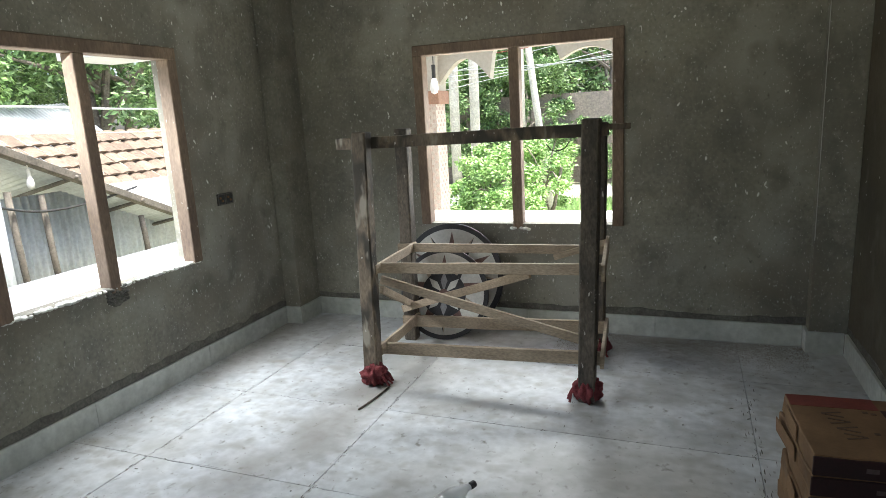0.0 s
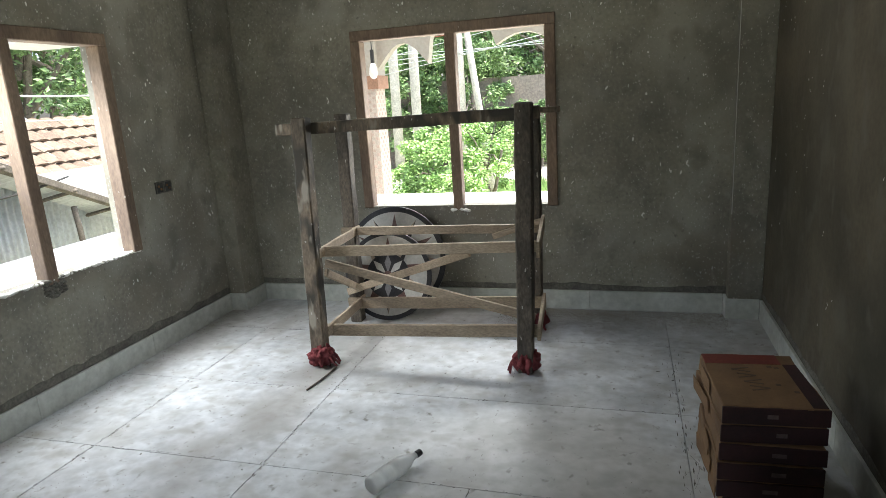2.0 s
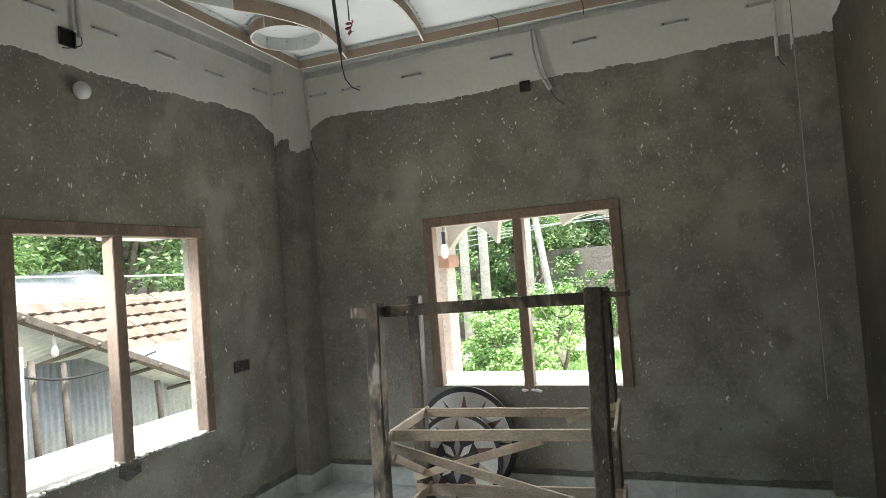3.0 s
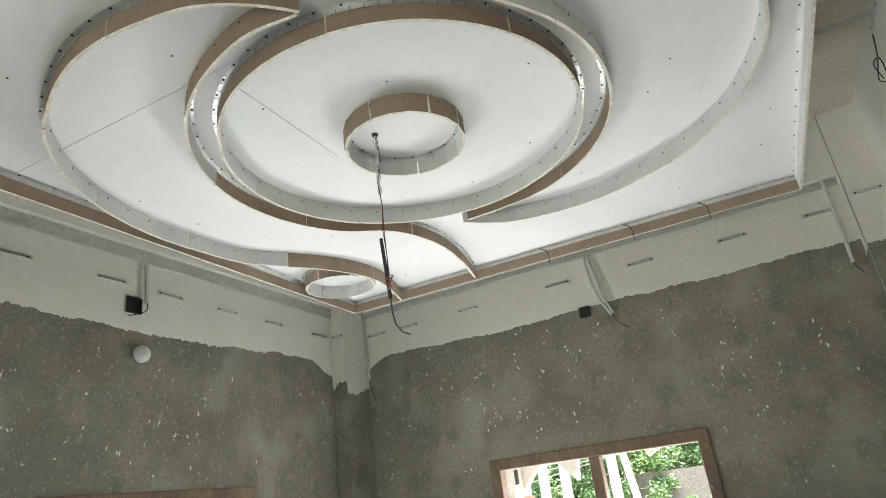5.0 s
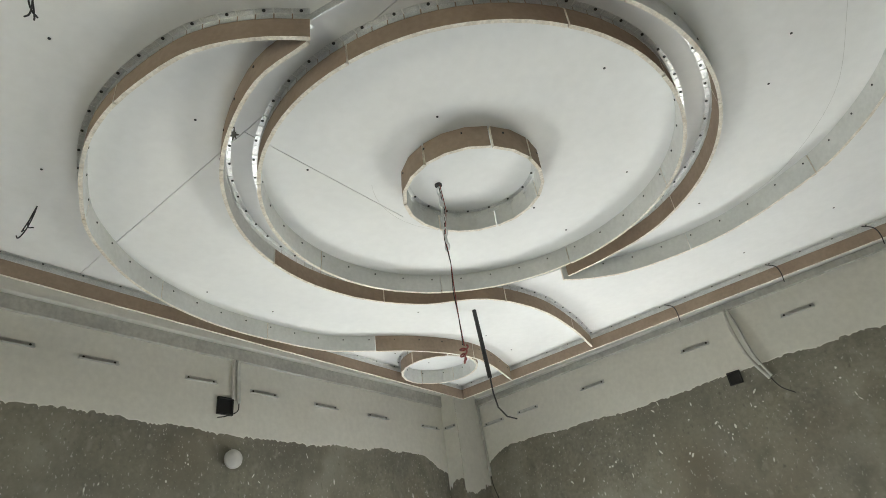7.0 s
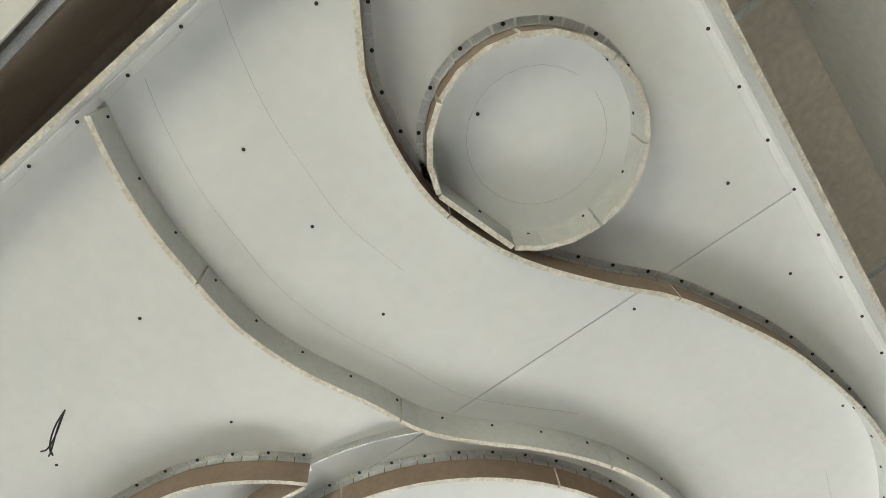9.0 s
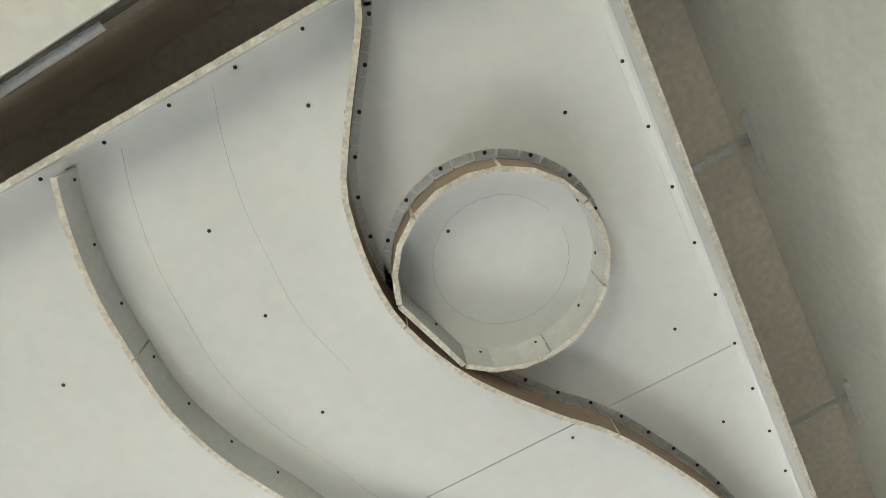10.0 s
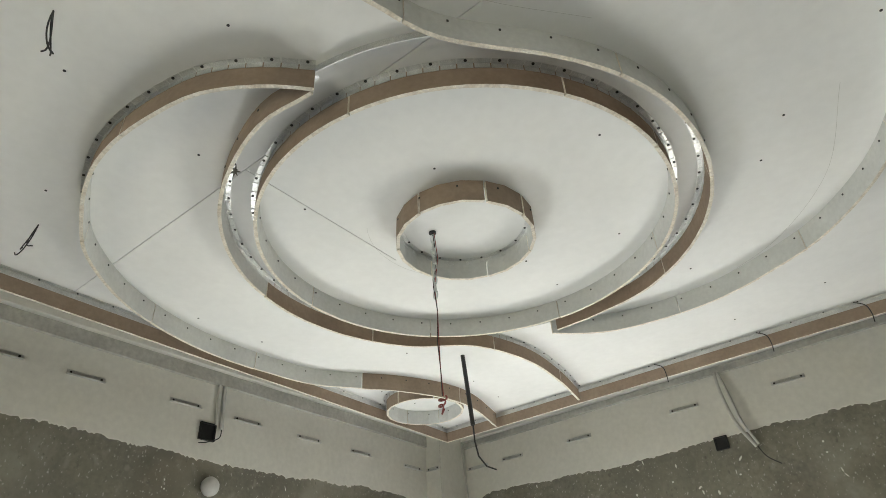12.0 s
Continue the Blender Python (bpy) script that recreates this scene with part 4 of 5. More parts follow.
# ---- inlaid marble discs leaning on the wall ----
def medallion(m, r, points, label):
    t = thing("marble_medallion", m.translation, label, "stone medallion")
    t.matrix_basis = m

    def poly(pts, material, lift, name="inlay"):
        bm = bmesh.new()
        top = [bm.verts.new(m @ Vector((x, y, lift))) for x, y in pts]
        low = [bm.verts.new(m @ Vector((x, y, 0.018))) for x, y in pts]
        bm.faces.new(top)
        for i in range(len(pts)):
            bm.faces.new((low[i], low[(i + 1) % len(pts)], top[(i + 1) % len(pts)], top[i]))
        part(name, bm, material, t)
    bm = bmesh.new()
    lathe_into(bm, [(r - 0.002, 0), (r, 0.003), (r, 0.017), (r - 0.002, 0.02)], 64, m)
    part("slab", bm, STONEBLACK, t, smooth=False)
    bm = bmesh.new()
    lathe_into(bm, [(r * 0.9, 0.019), (r * 0.9, 0.0215)], 64, m)
    part("field", bm, STONEWHITE, t)

    def pt(rad, a):
        return (r * rad * math.cos(radians(a)), r * rad * math.sin(radians(a)))
    step = 360 / points
    for k in range(points):
        a = 90 + k * step
        poly([pt(0.44, a - step * 0.42), pt(0.44, a), pt(0.86, a)], STONEBROWN if k % 2 == 0 else STONEBLACK, 0.0225)
        poly([pt(0.44, a), pt(0.44, a + step * 0.42), pt(0.86, a)], STONEBROWN if k % 2 == 0 else STONETAN, 0.0225)
    bm = bmesh.new()
    lathe_into(bm, [(r * 0.5, 0.02), (r * 0.5, 0.0235)], 48, m)
    part("inner_disc", bm, STONEBLACK, t)
    for k in range(8):
        a = 90 + k * 45
        poly([pt(0.1, a - 8), pt(0.3, a - 15), pt(0.48, a), pt(0.3, a + 15), pt(0.1, a + 8)], STONEWHITE if k % 2 else STONEGREY, 0.0245, "petal")
    bm = bmesh.new()
    lathe_into(bm, [(r * 0.11, 0.02), (r * 0.11, 0.0252)], 24, m)
    part("hub", bm, STONEBROWN, t)


tilt = 80
rr = 0.418
medallion(pose(1.462, -0.065 - rr * math.cos(radians(tilt)), 0.004 + rr * math.sin(radians(tilt)), tilt, 0, 0), rr, 12, "large round black-rimmed marble medallion with inlaid star leaning on the wall")
rr = 0.345
medallion(pose(1.462, -0.215 - rr * math.cos(radians(72)), 0.004 + rr * math.sin(radians(72)), 76, 0, 4), rr, 10, "smaller round marble medallion with inlaid star leaning on a larger one")


# ---- stacks of flat tile boxes ----
def carton(m, lx, ly, h, printed, stack):
    t = thing("tile_carton", m.translation, "flat brown tile carton with red and maroon print, in a stack", "carton", stack)
    t.matrix_basis = m
    bm = bmesh.new()
    box_into(bm, (-lx / 2, -ly / 2, 0), (lx / 2, ly / 2, h), m, 0.004)
    bmesh.ops.subdivide_edges(bm, edges=[e for e in bm.edges if e.calc_length() > 0.2], cuts=5, use_grid_fill=True)
    for v in bm.verts:
        v.co += Vector((noise.noise(v.co * 11), noise.noise(v.co * 11 + Vector((3, 0, 0))), 0)) * 0.010
    part("body", bm, CARD, t)
    bm = bmesh.new()
    box_into(bm, (-lx / 2 - 0.004, -ly / 2 - 0.0065, 0.004), (lx / 2 + 0.003, -ly / 2 + 0.004, h - 0.003), m, 0.002)
    end_bm = bm
    for side in (-1, 1):
        if rnd.random() < 0.75:
            bm = bmesh.new()
            y0 = rnd.uniform(-0.2, 0.0)
            box_into(bm, (-0.003, y0, -h * 0.4), (0.0, y0 + rnd.uniform(0.12, 0.24), h * 0.42), m @ pose(side * (lx / 2 + 0.007), 0, h / 2, 0, rnd.uniform(-9, 9), rnd.uniform(-3, 3)))
            part("flap", bm, CARD, t)
    end = part("end_panel", end_bm, CARDDARK, t, "maroon printed end")
    bm = bmesh.new()
    px = rnd.uniform(-0.05, 0.05)
    box_into(bm, (px, -ly / 2 - 0.0078, h * 0.4), (px + rnd.uniform(0.035, 0.06), -ly / 2 - 0.0064, h * 0.62), m)
    part("print_bar", bm, PALEPRINT, end)
    if printed:
        for name, lo, hi, mt in (("print_band", (-lx / 2 + 0.004, ly / 2 - 0.1, h), (lx / 2 - 0.06, ly / 2 - 0.004, h + 0.0012), CARDRED),
                                 ("print_band", (lx / 2 - 0.056, -ly / 2 + 0.004, h), (lx / 2 - 0.004, ly / 2 - 0.1, h + 0.0012), CARDDARK)):
            bm = bmesh.new()
            box_into(bm, lo, hi, m)
            part(name, bm, mt, t)
        for k in range(4):
            bm = bmesh.new()
            x, y = -0.075 + 0.012 * k, 0.085 - 0.057 * k
            for dy, tip in ((-0.018, -0.004), (0.018, 0.004)):
                box_into(bm, (-0.036, -0.0042, 0), (0.036, 0.0042, 0.001), m @ pose(x + 0.025, y + (dy + tip) / 2, h, 0, 0, math.degrees(math.atan2(tip - dy, 0.05)) * (1 if k % 2 else -1)))
            part("print_mark", bm, INK, t)
        for k, (x, y) in enumerate(((0.06, 0.11), (0.085, 0.1), (0.05, -0.06), (0.1, -0.12))):
            bm = bmesh.new()
            box_into(bm, (x, y, h), (x + 0.018, y + 0.016, h + 0.001), m)
            part("print_mark", bm, INK, t)


def stack(cx, cy, turn, n, h, name):
    for k in range(n):
        carton(pose(cx + rnd.uniform(-0.014, 0.014), cy + rnd.uniform(-0.012, 0.012), 0.002 + k * (h + 0.0015), 0, 0, turn + rnd.uniform(-2.4, 2.4)), 0.365, 0.485, h, k == n - 1, name)


stack(3.745, -2.10, 4, 6, 0.0755, "stack of tile cartons against the wall")
stack(3.815, -3.075, 7, 5, 0.0755, "nearer stack of tile cartons against the wall")

cable("cord", [(3.62, -3.1, 0.381), (3.66, -3.16, 0.39), (3.74, -3.19, 0.384), (3.86, -3.2, 0.387), (3.96, -3.24, 0.383)], 0.0025, PVC, "thin pale cord lying over a tile carton", "cord")

# ---- plastic bottle on the floor ----
d = Vector((2.304 - 2.17, -2.205 + 2.505, 0))
length = d.length
m = Matrix.Translation((2.17, -2.505, 0.043)) @ d.to_track_quat("Z", "Y").to_matrix().to_4x4()
bottle = thing("plastic_bottle", (2.24, -2.36, 0), "crumpled clear plastic bottle with dark cap lying on the floor", "bottle")
bm = bmesh.new()
lathe_into(bm, [(0.03, 0.0), (0.041, 0.008), (0.042, 0.05), (0.038, 0.06), (0.042, 0.07), (0.042, 0.12), (0.037, 0.13), (0.042, 0.14), (0.041, 0.19), (0.03, 0.235), (0.015, 0.27), (0.0135, 0.295)], 24, m)
for v in bm.verts:
    v.co += Vector((noise.noise(v.co * 25), noise.noise(v.co * 25 + Vector((4, 0, 0))), 0)) * 0.004
part("shell", bm, BOTTLE, bottle, smooth=True)
bm = bmesh.new()
lathe_into(bm, [(0.015, length - 0.028), (0.0165, length - 0.026), (0.0165, length - 0.004), (0.014, length)], 18, m)
part("cap", bm, BLACK, bottle, "dark screw cap")

# litter on the floor
for k in range(26):
    x, y = rnd.uniform(0.6, 3.55), rnd.uniform(-3.2, -0.7)
    if k % 3 == 0:
        x = 3.5 + rnd.uniform(-0.06, 0.05)
    bm = bmesh.new()
    ret = bmesh.ops.create_icosphere(bm, subdivisions=1, radius=1)
    sx, sy = rnd.uniform(0.004, 0.016), rnd.uniform(0.003, 0.008)
    for v in ret["verts"]:
        v.co = Vector((v.co.x * sx, v.co.y * sy, v.co.z * 0.003 + 0.003))
    bmesh.ops.transform(bm, matrix=pose(x, y, 0, 0, 0, rnd.uniform(0, 180)), verts=ret["verts"])
    tagged(obj("plaster_crumb", bm, GROUT), "small grey plaster crumb on the marble floor", "crumb", "crumbs on the floor")

def crack(x, y, heading, length, seed, r=0.001):
    g = random.Random(seed)
    pts, a = [(x, y, 0.0)], radians(heading)
    for _ in range(int(length / 0.035)):
        a2 = a + g.gauss(0, 0.3 if 3.4 < x < 3.6 else 0.06)
        x, y = x + 0.035 * math.cos(a2), y + 0.035 * math.sin(a2)
        pts.append((x, y, 0.0))
    bm = bmesh.new()
    tube_into(bm, pts, r, 4, r * 0.3)
    return tagged(obj("floor_crack", bm, DARK), "thin dark crack in the marble floor", "crack", "", "structure")


for k, (x, y, hd, ln) in enumerate(((3.49, -1.5, -90, 0.5), (3.51, -1.95, -88, 0.35), (3.47, -2.2, -92, 0.5), (3.52, -2.5, -86, 0.4), (3.49, -0.8, -90, 0.3), (1.56, -1.95, -91, 0.25),
                                    (1.56, -2.45, -91, 0.3), (2.58, -2.4, -90, 0.4), (1.62, -2.385, 1, 0.4), (0.7, -2.385, 2, 0.4), (0.57, -1.25, -88, 0.35), (0.57, -1.75, -90, 0.25), (0.95, -1.585, 1, 0.35), (0.75, -0.69, 1, 0.4))):
    crack(x, y, hd, ln, k)


def flakes(name, spots, low, high, stretch, material, label, category, seed):
    """Small flat angular flakes lying on the floor."""
    g = random.Random(seed)
    vs, fs = [], []
    for x, y in spots(g):
        w, n = g.uniform(low, high), g.choice((3, 4, 5))
        i = len(vs)
        for k in range(n):
            t = (k + g.uniform(-0.3, 0.3)) * 2 * math.pi / n
            vs.append((x + w * math.cos(t), y + w * stretch * g.uniform(0.5, 1.3) * math.sin(t), 0.0004))
        vs.append((x, y, 0.0016 + 0.1 * w))
        fs += [(i + k, i + (k + 1) % n, i + n) for k in range(n)]
    me = bpy.data.meshes.new(name)
    me.from_pydata(vs, [], fs)
    me.materials.append(material)
    return tagged(new(name, me), label, category, "", "stuff")


flakes("joint_chips", lambda g: [(3.5 + g.gauss(0, 0.022) + 0.02 * math.sin(k * 0.07), g.uniform(-3.4, -0.7)) for k in range(120)], 0.0012, 0.0035, 9.0, GRIT, "broken dark mortar chips along a floor joint", "chips", 71)
# dust by the north wall, laid dense to paint in the shadow below the sill
flakes("floor_dust_shade", lambda g: [(g.uniform(2.3, 3.92), -0.03 - abs(g.gauss(0, 0.2))) for _ in range(16000)], 0.0008, 0.0036, 0.9, DUST, "brown cement dust along the skirting, also darkening the floor where the sill wall shades it", "dust", 72)

flakes("joint_dirt", lambda g: [(x + g.gauss(0, 0.007), g.uniform(-3.6, -0.7)) for x in (0.56, 1.56, 2.58) for _ in range(130) if noise.noise((x, _ * 0.11, 4)) > -0.1 and not (x > 2 and g.random() < 0.3)],
       0.0012, 0.003, 7.0, GRIT, "dark dirt caught in the floor joints", "dirt", 73)
flakes("cross_joint_dirt", lambda g: [(g.uniform(0.2, 3.5), y + g.gauss(0, 0.005)) for y in (-0.69, -1.58, -2.38, -3.2) for _ in range(70)],
       0.003, 0.012, 0.18, GRIT, "dark dirt caught in the floor joints", "dirt", 74)
flakes("floor_grit", lambda g: [(g.uniform(0.1, 3.9), g.uniform(-4.2, -0.2)) for _ in range(900)] + [(g.gauss(0.9, 0.35), g.gauss(-3.1, 0.3)) for _ in range(500)] + [(0.02 + abs(g.gauss(0, 0.08)), g.uniform(-4.4, -0.4)) for _ in range(700)],
       0.001, 0.0042, 0.9, DUST, "brown grit scattered on the marble floor", "grit", 75)

# ---- outside ----
GROUND = -0.4
boxes("ground", [((-400, -400, GROUND - 0.3), (400, 400, GROUND))], SOIL, "bare earth with grass round the house", "ground")
boxes("road", [((-60, 10.0, GROUND), (60, 12.6, GROUND + 0.02))], ROAD, "pale dusty village road", "road")


def leaves(name, clumps, per, size, material, parent, seed, flat=0.5):
    """Many small folded leaves round clump centres (x, y, z, radius)."""
    g = np.random.RandomState(seed)
    n = len(clumps) * per
    mid = np.repeat(np.array(clumps, dtype=float), per, axis=0)

    def unit(v):
        return v / np.linalg.norm(v, axis=1, keepdims=True)
    p = mid[:, :3] + unit(g.normal(size=(n, 3))) * (mid[:, 3] * g.uniform(0.35, 1.0, n))[:, None] * (1, 1, 0.8)
    u = unit(g.normal(size=(n, 3)) * (1, 1, flat) - (0, 0, 0.3))
    w = unit(np.cross(u, g.normal(size=(n, 3))))
    s = size * g.uniform(0.6, 1.3, n)[:, None]
    lift = np.cross(u, w) * s * 0.06 + u * s * 0.5
    vs = np.stack([p, p + lift + w * s * 0.22, p + u * s, p + lift - w * s * 0.22], axis=1).reshape(-1, 3)
    fs = (np.arange(n)[:, None, None] * 4 + np.array([(0, 1, 2), (0, 2, 3)])[None]).reshape(-1, 3)
    me = bpy.data.meshes.new(name)
    me.from_pydata(vs.tolist(), [], fs.tolist())
    me.materials.append(material)
    ob = new(name, me)
    ob.parent = parent
    ob.matrix_parent_inverse = parent.matrix_basis.inverted()
    return ob


def tree(x, y, h, spread, seed, material, label, per=170, clumps=46, size=0.16, low=0.35, name="tree", cat="tree"):
    g = random.Random(seed)
    t = thing(name, (x, y, GROUND), label, cat)
    bm = bmesh.new()
    top = Vector((x + g.uniform(-0.3, 0.3), y + g.uniform(-0.3, 0.3), GROUND + h * 0.7))
    tube_into(bm, [(x, y, GROUND), (x + 0.05, y, GROUND + h * 0.25), tuple((Vector((x, y, GROUND)) + top) / 2), tuple(top)], 0.03 * h, 8, 0.012 * h)
    cl = []
    for k in range(clumps):
        a, b = g.uniform(0, 2 * math.pi), g.uniform(0, 1)
        rad = spread * math.sqrt(g.uniform(0.05, 1))
        z = GROUND + h * (low + (1 - low) * b)
        rad *= 0.55 + 0.6 * math.sin(math.pi * min(1, 0.15 + 0.8 * b))
        c = (x + rad * math.cos(a), y + rad * math.sin(a), z, spread * g.uniform(0.2, 0.36))
        cl.append(c)
        if k % 5 == 0:
            s = Vector((x, y, GROUND + h * g.uniform(0.3, 0.65)))
            tube_into(bm, [tuple(s), tuple((s + Vector(c[:3])) / 2 + Vector((0, 0, 0.1))), c[:3]], 0.012 * h, 6, 0.004 * h)
    part("trunk", bm, BARK, t)
    leaves("crown", cl, per, size, material, t, seed)
    return t


def bush(x, y, h, spread, seed, material, label, per=300, clumps=34, size=0.065):
    return tree(x, y, h, spread, seed, material, label, per, clumps, size, 0.1, "bush", "bush")


# garden to the north
tree(-4.6, 17, 7.5, 3.0, 11, LEAF, "dense dark green tree beyond the road")
tree(-0.6, 18, 8.0, 3.2, 12, LEAF, "dense dark green tree beyond the road")
tree(3.2, 16.5, 7.0, 2.8, 13, LEAF, "dense green tree beyond the road")
tree(-2.6, 14.6, 4.6, 1.5, 14, LEAF, "green tree behind the garden wall")
tree(-6.5, 19, 9.0, 3.6, 15, LEAF, "dense dark green tree beyond the road", clumps=70)
tree(1.6, 20, 9.5, 3.8, 16, LEAF, "dense dark green tree beyond the road", clumps=80)
tree(-2.4, 19.5, 9.5, 3.8, 17, LEAF, "dense dark green tree beyond the road", clumps=80)
tree(-0.9, 14.8, 4.8, 1.4, 18, LEAF, "green tree behind the garden wall")
tree(0.9, 15.2, 5.2, 1.6, 19, LEAF, "green tree behind the garden wall")
bush(0.35, 4.6, 1.5, 0.62, 21, LEAFLIGHT, "bright green leafy bush in the front garden")
bush(1.1, 5.2, 1.7, 0.6, 22, LEAFLIGHT, "bright green leafy bush in the front garden")
bush(-0.25, 4.3, 0.95, 0.42, 23, LEAFLIGHT, "low bright green bush in the front garden")
bush(0.75, 4.1, 0.9, 0.5, 26, LEAFLIGHT, "low bright green bush in the front garden")
bush(-0.9, 12.5, 3.4, 1.1, 27, LEAF, "dark green shrub against the brick wall", clumps=60, size=0.11)
bush(-2.6, 12.4, 3.6, 1.2, 29, LEAF, "dark green shrub against the brick wall", clumps=60, size=0.11)
bush(1.0, 12.7, 1.9, 0.6, 28, LEAF, "dark green shrub against the brick wall")
bush(2.3, 8.6, 1.9, 0.5, 25, LEAF, "dark green shrub by the road")
bush(-1.9, 7.6, 2.0, 0.6, 24, LEAF, "dark green shrub beside the poles")
grass_ob = bpy.data.meshes.new("grass")
g = np.random.RandomState(5)
vs, fs = [], []
for _ in range(5000):
    x, y = g.uniform(-0.8, 3.0), g.uniform(6.2, 9.6)
    hh, a = g.uniform(0.08, 0.28), g.uniform(0, 6.28)
    i = len(vs)
    vs += [(x - 0.008, y, GROUND), (x + 0.008, y, GROUND), (x + 0.08 * math.cos(a), y + 0.08 * math.sin(a), GROUND + hh)]
    fs.append((i, i + 1, i + 2))
grass_ob.from_pydata(vs, [], fs)
grass_ob.materials.append(LEAFLIGHT)
tagged(new("grass", grass_ob), "tufts of bright green grass beside the road", "grass", "", "stuff")

wall_g = thing("garden_wall", (0, 13.4, GROUND), "old weathered brick wall along the road", "wall", "", "structure")
for row in range(16):
    bm = bmesh.new()
    for k in range(60):
        x = -6 + k * 0.26 + (row % 2) * 0.13
        box_into(bm, (x, 13.3, GROUND + row * 0.155), (x + 0.25, 13.5 + rnd.uniform(-0.01, 0.01), GROUND + row * 0.155 + 0.145))
    part("brick_course", bm, OLDBRICK, wall_g)


bm = bmesh.new()
box_into(bm, (-6, 13.306, GROUND), (9.6, 13.44, GROUND + 2.45))
part("wall_core", bm, OLDBRICK, wall_g)


def pole(a, b, r, material, label):
    bm = bmesh.new()
    tube_into(bm, [a, tuple((Vector(a) + Vector(b)) / 2), b], r, 10, r * 0.8)
    return tagged(obj("utility_pole", bm, material, True), label, "pole", "poles by the road")


pole((-1.05, 7, GROUND), (-1.0, 7, 6.5), 0.1, POLE, "pale concrete utility pole beside the road")
pole((-0.68, 7.1, GROUND), (-0.62, 7.1, 6.5), 0.1, POLE, "pale concrete utility pole beside the road")
pole((0.25, 7, GROUND), (0.27, 7, 6.0), 0.095, POLE, "pale weathered pole beside the road")
pole((0.8, 7.1, GROUND), (0.2, 7.0, 4.6), 0.07, POLE, "leaning pale prop pole")
for (x0, z0), (x1, z1), mt in (((-6, 1.7), (6, 3.6), WIRE), ((-6, 1.4), (6, 3.3), WIRE), ((-6, 2.2), (6, 2.7), WIRE), ((-6, 2.35), (6, 3.2), REDWIRE), ((-6, 1.9), (6, 2.9), WIRE), ((-6, 2.55), (6, 2.45), WIRE)):
    cable("overhead_cable", [(x0, 6.9, z0), ((x0 + x1) / 2, 6.9, (z0 + z1) / 2 - 0.05), (x1, 6.9, z1)], 0.006, mt, "thin overhead cable between poles", "cable", 5)
boxes("garden_ledge", [((-2.2, 6.2, GROUND), (-0.4, 6.4, 0.25))], SILL, "low white garden wall", "wall")

# porch with scalloped arch
bm = bmesh.new()
edge = []
for x in np.linspace(0.55, 3.6, 90):
    if x < 0.82:
        z = 1.95
    else:
        c1 = abs(math.sin(math.pi * min(1, (x - 0.82) / 0.52)))
        if x < 1.34:
            z = 1.98 + 0.21 * c1
        elif x < 2.02:
            z = 2.10 + 0.42 * math.sin(math.pi * (x - 1.34) / 0.68) ** 0.7
        elif x < 2.56:
            z = 2.1 + 0.1 * math.sin(math.pi * (x - 2.02) / 0.54)
        else:
            z = 1.95
    edge.append((x, z))
for y0, y1 in ((1.5, 1.62),):
    low = [bm.verts.new((x, y0, z)) for x, z in edge]
    lowb = [bm.verts.new((x, y1, z)) for x, z in edge]
    up = [bm.verts.new((x, y0, 3.0)) for x, z in edge]
    upb = [bm.verts.new((x, y1, 3.0)) for x, z in edge]
    for i in range(len(edge) - 1):
        bm.faces.new((low[i], low[i + 1], up[i + 1], up[i]))
        bm.faces.new((lowb[i + 1], lowb[i], upb[i], upb[i + 1]))
        bm.faces.new((low[i + 1], low[i], lowb[i], lowb[i + 1]))
tagged(obj("porch_arch", bm, PORCH), "beige scalloped arch of the porch", "arch", "", "structure")
boxes("porch_beam", [((-0.8, 1.35, 3.0), (4.6, 1.8, 3.12))], PORCH, "concrete beam over the porch arch", "beam")
boxes("porch_pillar", [((0.52, 1.44, GROUND), (0.78, 1.7, 1.77))], TILEW, "porch pillar clad in small patterned tiles", "pillar")
boxes("porch_pillar_band", [((0.50, 1.42, 1.77), (0.82, 1.72, 1.9))], TERRA, "terracotta band on the porch pillar", "pillar band")
boxes("porch_pillar_top", [((0.52, 1.44, 1.9), (0.8, 1.7, 3.0))], PORCH, "beige upper part of the porch pillar", "pillar")
boxes("porch_floor", [((-0.8, 0.2, GROUND), (4.6, 1.9, -0.05))], SILL, "pale porch floor", "floor")
tiles = bmesh.new()
for face in range(2):
    for r in range(46):
        for k in range(6):
            z, c = GROUND + 0.3 + r * 0.041, 0.522 + k * 0.0425
            if (r + k) % 2 == 0:
                if face == 0:
                    box_into(tiles, (c + 0.006, 1.436, z + 0.006), (c + 0.034, 1.4405, z + 0.034))
                else:
                    box_into(tiles, (0.7795, c + 0.926, z + 0.006), (0.784, c + 0.954, z + 0.034))
tagged(obj("porch_pillar_inlay", tiles, TILEPINK), "small pale pink inlay tiles on the porch pillar", "tiles", "", "stuff")
pb = thing("porch_bulb", (0.83, 1.3, 2.1), "white bulb hanging in the porch", "bulb")
bm = bmesh.new()
lathe_into(bm, [(0.0, 1.86), (0.03, 1.875), (0.042, 1.91), (0.035, 1.97), (0.02, 2.01)], 16, pose(0.83, 1.3, 0))
part("globe", bm, GLASSWHITE, pb, smooth=True)
bm = bmesh.new()
tube_into(bm, [(0.83, 1.3, 2.0), (0.83, 1.3, 2.14)], 0.02, 8)
tube_into(bm, [(0.83, 1.3, 2.13), (0.84, 1.3, 3.0)], 0.005, 6)
part("holder", bm, BLACK, pb)


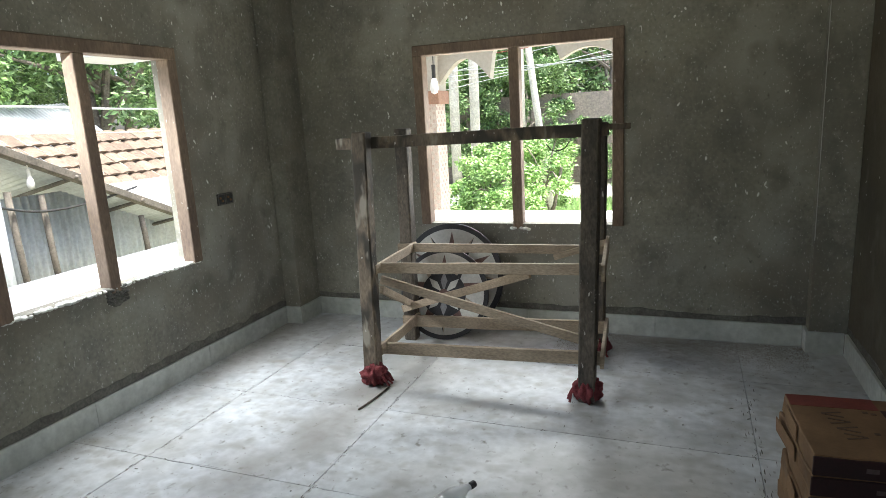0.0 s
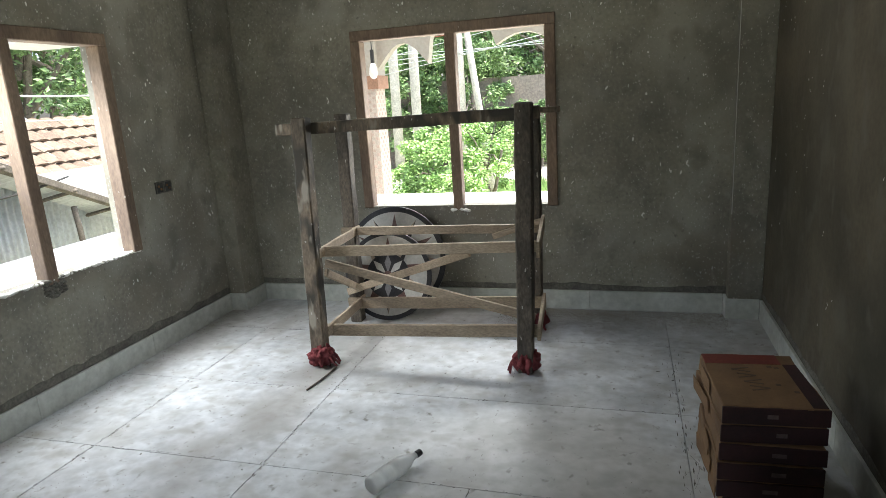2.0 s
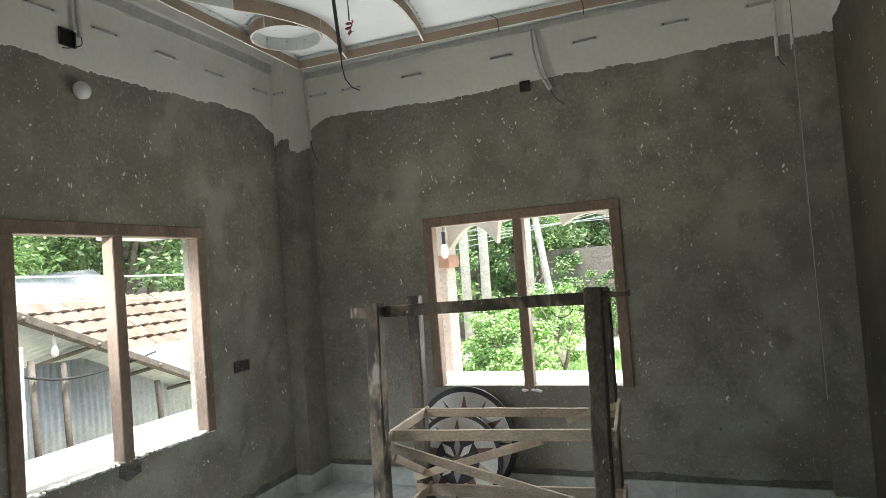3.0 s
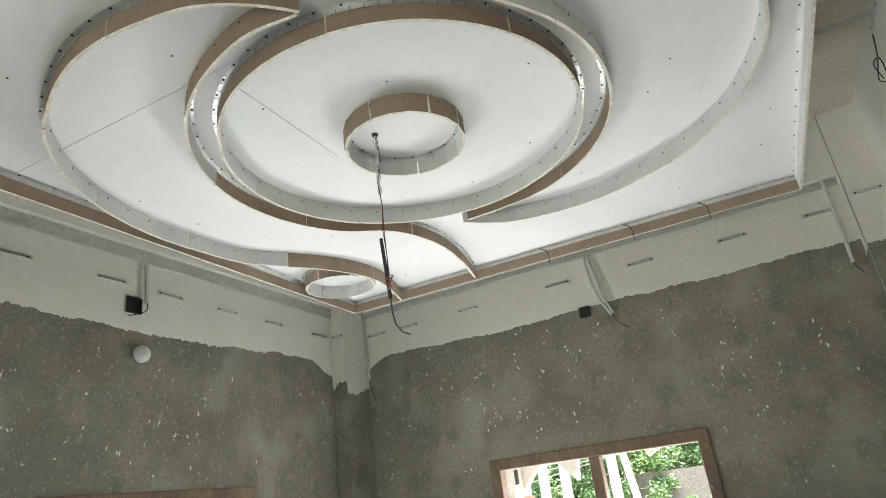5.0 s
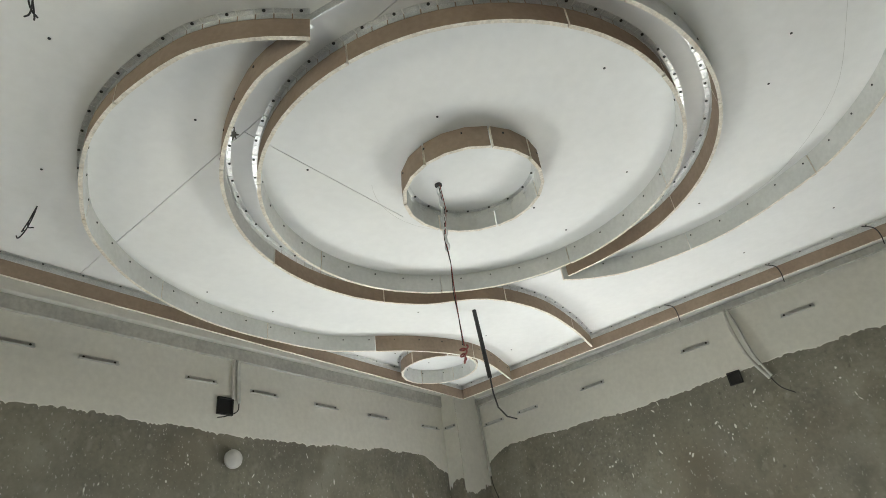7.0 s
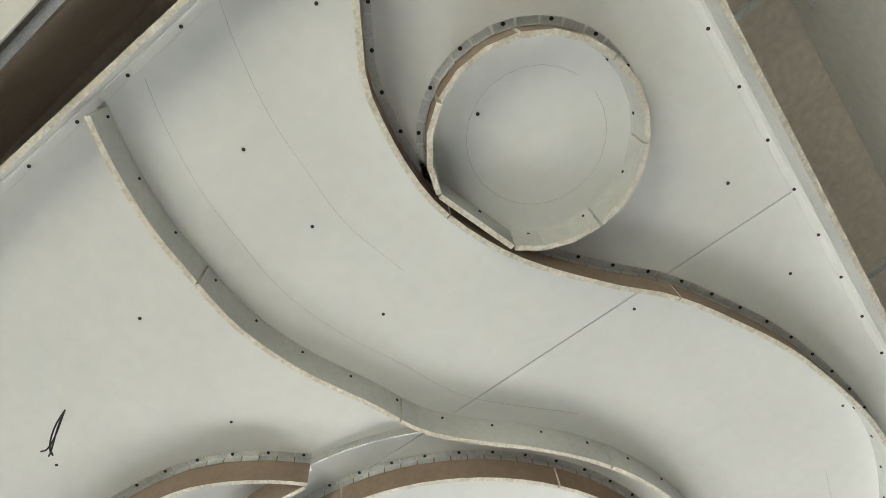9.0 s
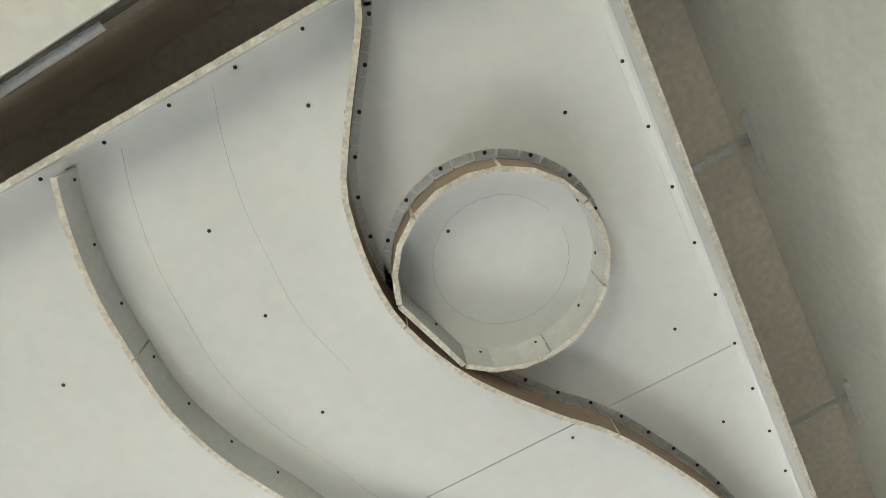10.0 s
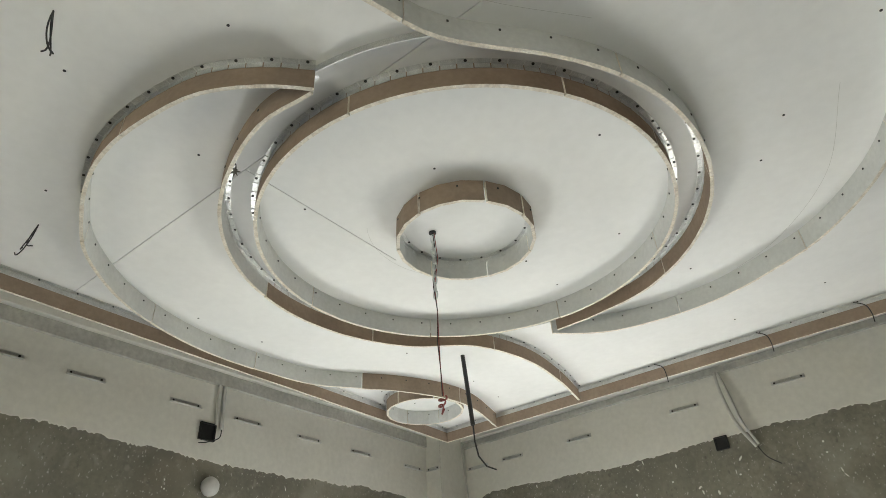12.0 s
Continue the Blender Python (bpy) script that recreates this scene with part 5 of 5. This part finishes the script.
# yard to the west: tin shed, tiled roof, trees
def corrugated(name, p0, u, w, v, label, pitch=0.076, amp=0.012, material=TIN, kind="structure"):
    """A wavy sheet from p0 along u by w metres, standing along vector v."""
    p0, u, v = Vector(p0), Vector(u).normalized(), Vector(v)
    nrm = u.cross(v).normalized()
    n = int(w / pitch * 6)
    bm = bmesh.new()
    cols = []
    for k in range(n + 1):
        s = w * k / n
        o = nrm * amp * math.sin(s / pitch * 2 * math.pi)
        cols.append([bm.verts.new(p0 + u * s + o), bm.verts.new(p0 + u * s + o + v)])
    for a, b in zip(cols, cols[1:]):
        bm.faces.new((a[0], b[0], b[1], a[1]))
    ob = obj(name, bm, material, True)
    mod = ob.modifiers.new("thickness", "SOLIDIFY")
    mod.thickness = 0.002
    return tagged(ob, label, "tin sheet", "", kind)


corrugated("shed_wall", (-2.95, -2.6, GROUND), (0, 1, 0), 5.2, (0, 0, 1.5), "grey corrugated tin wall of the shed")
corrugated("shed_side", (-2.35, -0.95, GROUND), (0.1, -1, 0), 1.2, (0, 0, 1.75), "pale flat tin sheet beside the shed", 0.3, 0.01)
corrugated("shed_roof", (-2.42, -2.8, 2.5), (0, 4.4, -1.967), 5.2, (-1.2, 0, -0.25), "old corrugated tin lean-to roof", amp=0.006, material=TIN)
bm = bmesh.new()
tube_into(bm, [(-2.47, -2.8, 2.44), (-2.47, -0.6, 1.455), (-2.47, 1.8, 0.385)], 0.035, 8)
tagged(obj("shed_rafter", bm, BAMBOO, True), "grey bamboo rafter under the shed eave", "rafter")
for y, z in ((-0.78, 1.2), (-0.47, 1.13), (0.64, 0.75), (0.1, 0.95)):
    bm = bmesh.new()
    tube_into(bm, [(-2.5, y + 0.06, GROUND), (-2.5, y + 0.02, 0.5), (-2.5, y, z)], 0.03, 8)
    tagged(obj("bamboo_post", bm, BAMBOO, True), "grey bamboo post of the shed", "post", "bamboo posts of the shed")
bm = bmesh.new()
beam_into(bm, (-2.41, -2.8, 2.46), (-2.41, 1.9, 0.355), 0.02, 0.07)
tagged(obj("shed_fascia_board", bm, BAMBOO), "weathered timber board along the shed eave", "board")
for y in (-1.6, -0.9, -0.15, 0.6, 1.2):
    bm = bmesh.new()
    z = 2.5 - 0.447 * (y + 2.8) - 0.05
    tube_into(bm, [(-2.38, y, z), (-3.0, y + 0.02, z - 0.13), (-3.55, y + 0.03, z - 0.25)], 0.022, 7)
    tagged(obj("shed_purlin", bm, BAMBOO, True), "bamboo purlin under the tin roof", "purlin", "purlins of the shed")
sb = thing("shed_bulb", (-2.45, -0.58, 1.3), "white bulb hanging under the shed roof", "bulb")
bm = bmesh.new()
lathe_into(bm, [(0.0, 1.2), (0.024, 1.21), (0.034, 1.24), (0.028, 1.28), (0.016, 1.31)], 16, pose(-2.45, -0.58, 0))
part("globe", bm, GLASSWHITE, sb, smooth=True)
bm = bmesh.new()
tube_into(bm, [(-2.45, -0.58, 1.3), (-2.45, -0.58, 1.38)], 0.016, 8)
tube_into(bm, [(-2.45, -0.58, 1.37), (-2.45, -0.59, 1.5)], 0.004, 6)
part("holder", bm, PVC, sb)
cable("overhead_cable", [(-2.45, -1.0, 1.1), (-2.45, -0.5, 0.98), (-2.45, 0.1, 1.0), (-2.45, 0.6, 1.08)], 0.012, DARKWIRE, "dark cable sagging along the shed")
for z, r in ((2.03, 0.014), (1.72, 0.007)):
    cable("overhead_cable", [(-4, -6, z + 0.1), (-4, 0, z), (-4, 3, z - 0.06), (-4, 10, z)], r, WIRE, "pale overhead cable across the yard")

roof = thing("tiled_roof", (-5, 2.5, 1.2), "neighbouring roof of overlapping clay tiles", "roof")
base = Vector((-4.4, 1.25, 0.42))
for row in range(8):
    for k in range(17):
        p = base + Vector((-0.25 * row, 0.26 * k + (row % 2) * 0.13 + rnd.uniform(-0.008, 0.008), 0.172 * row))
        bm = bmesh.new()
        mm = Matrix.Translation(p) @ pose(0, 0, 0, rnd.uniform(-1.5, 1.5), 27 + rnd.uniform(-2, 2), 0)
        prof = [(-0.128, 0.0), (-0.06, 0.025), (0.06, 0.025), (0.128, 0.0)]
        rows2 = [[bm.verts.new(mm @ Vector((x, y, z))) for y, z in prof] for x in (-0.18, 0.18)]
        lows = [[bm.verts.new(mm @ Vector((x, y, z - 0.03))) for y, z in prof] for x in (-0.18, 0.18)]
        for i in range(3):
            bm.faces.new((rows2[0][i], rows2[1][i], rows2[1][i + 1], rows2[0][i + 1]))
            bm.faces.new((rows2[1][i], lows[1][i], lows[1][i + 1], rows2[1][i + 1]))
        part("roof_tile", bm, CLAY, roof)
bm = bmesh.new()
box_into(bm, (-6.2, 1.0, GROUND), (-4.6, 5.6, 0.5))
part("house_wall", bm, OLDBRICK, roof)
corrugated("far_tin_roof", (-7.4, 0.6, 1.35), (0, 1, 0.05), 4.2, (-1.2, 0, 0.75), "pale corrugated tin roof beyond the tiled one")
boxes("far_shed", [((-8.4, 0.3, GROUND), (-7.3, 4.3, 1.5))], TIN, "pale tin shed beyond the tiled roof", "shed")
tree(-10.5, 2.2, 6.5, 2.4, 31, LEAFLIGHT, "tall light green tree behind the sheds", per=260, clumps=60)
tree(-9.0, 6.0, 6.5, 2.4, 32, LEAF, "dense green tree behind the tiled roof", per=260, clumps=60)
tree(-12.5, 4.8, 8.0, 3.0, 33, LEAF, "dense green tree behind the sheds")
tree(-12.0, -0.6, 7.0, 2.6, 34, LEAFLIGHT, "tall light green tree behind the sheds", per=260, clumps=60)
tree(-11.5, 9.0, 7.5, 2.8, 35, LEAF, "dense green tree behind the tiled roof", per=260, clumps=60)
tree(-15.0, 1.5, 9.0, 3.6, 36, LEAF, "dense green tree behind the sheds", clumps=80, size=0.2)
tree(-15.0, 7.5, 9.0, 3.6, 37, LEAF, "dense green tree behind the sheds", clumps=80, size=0.2)
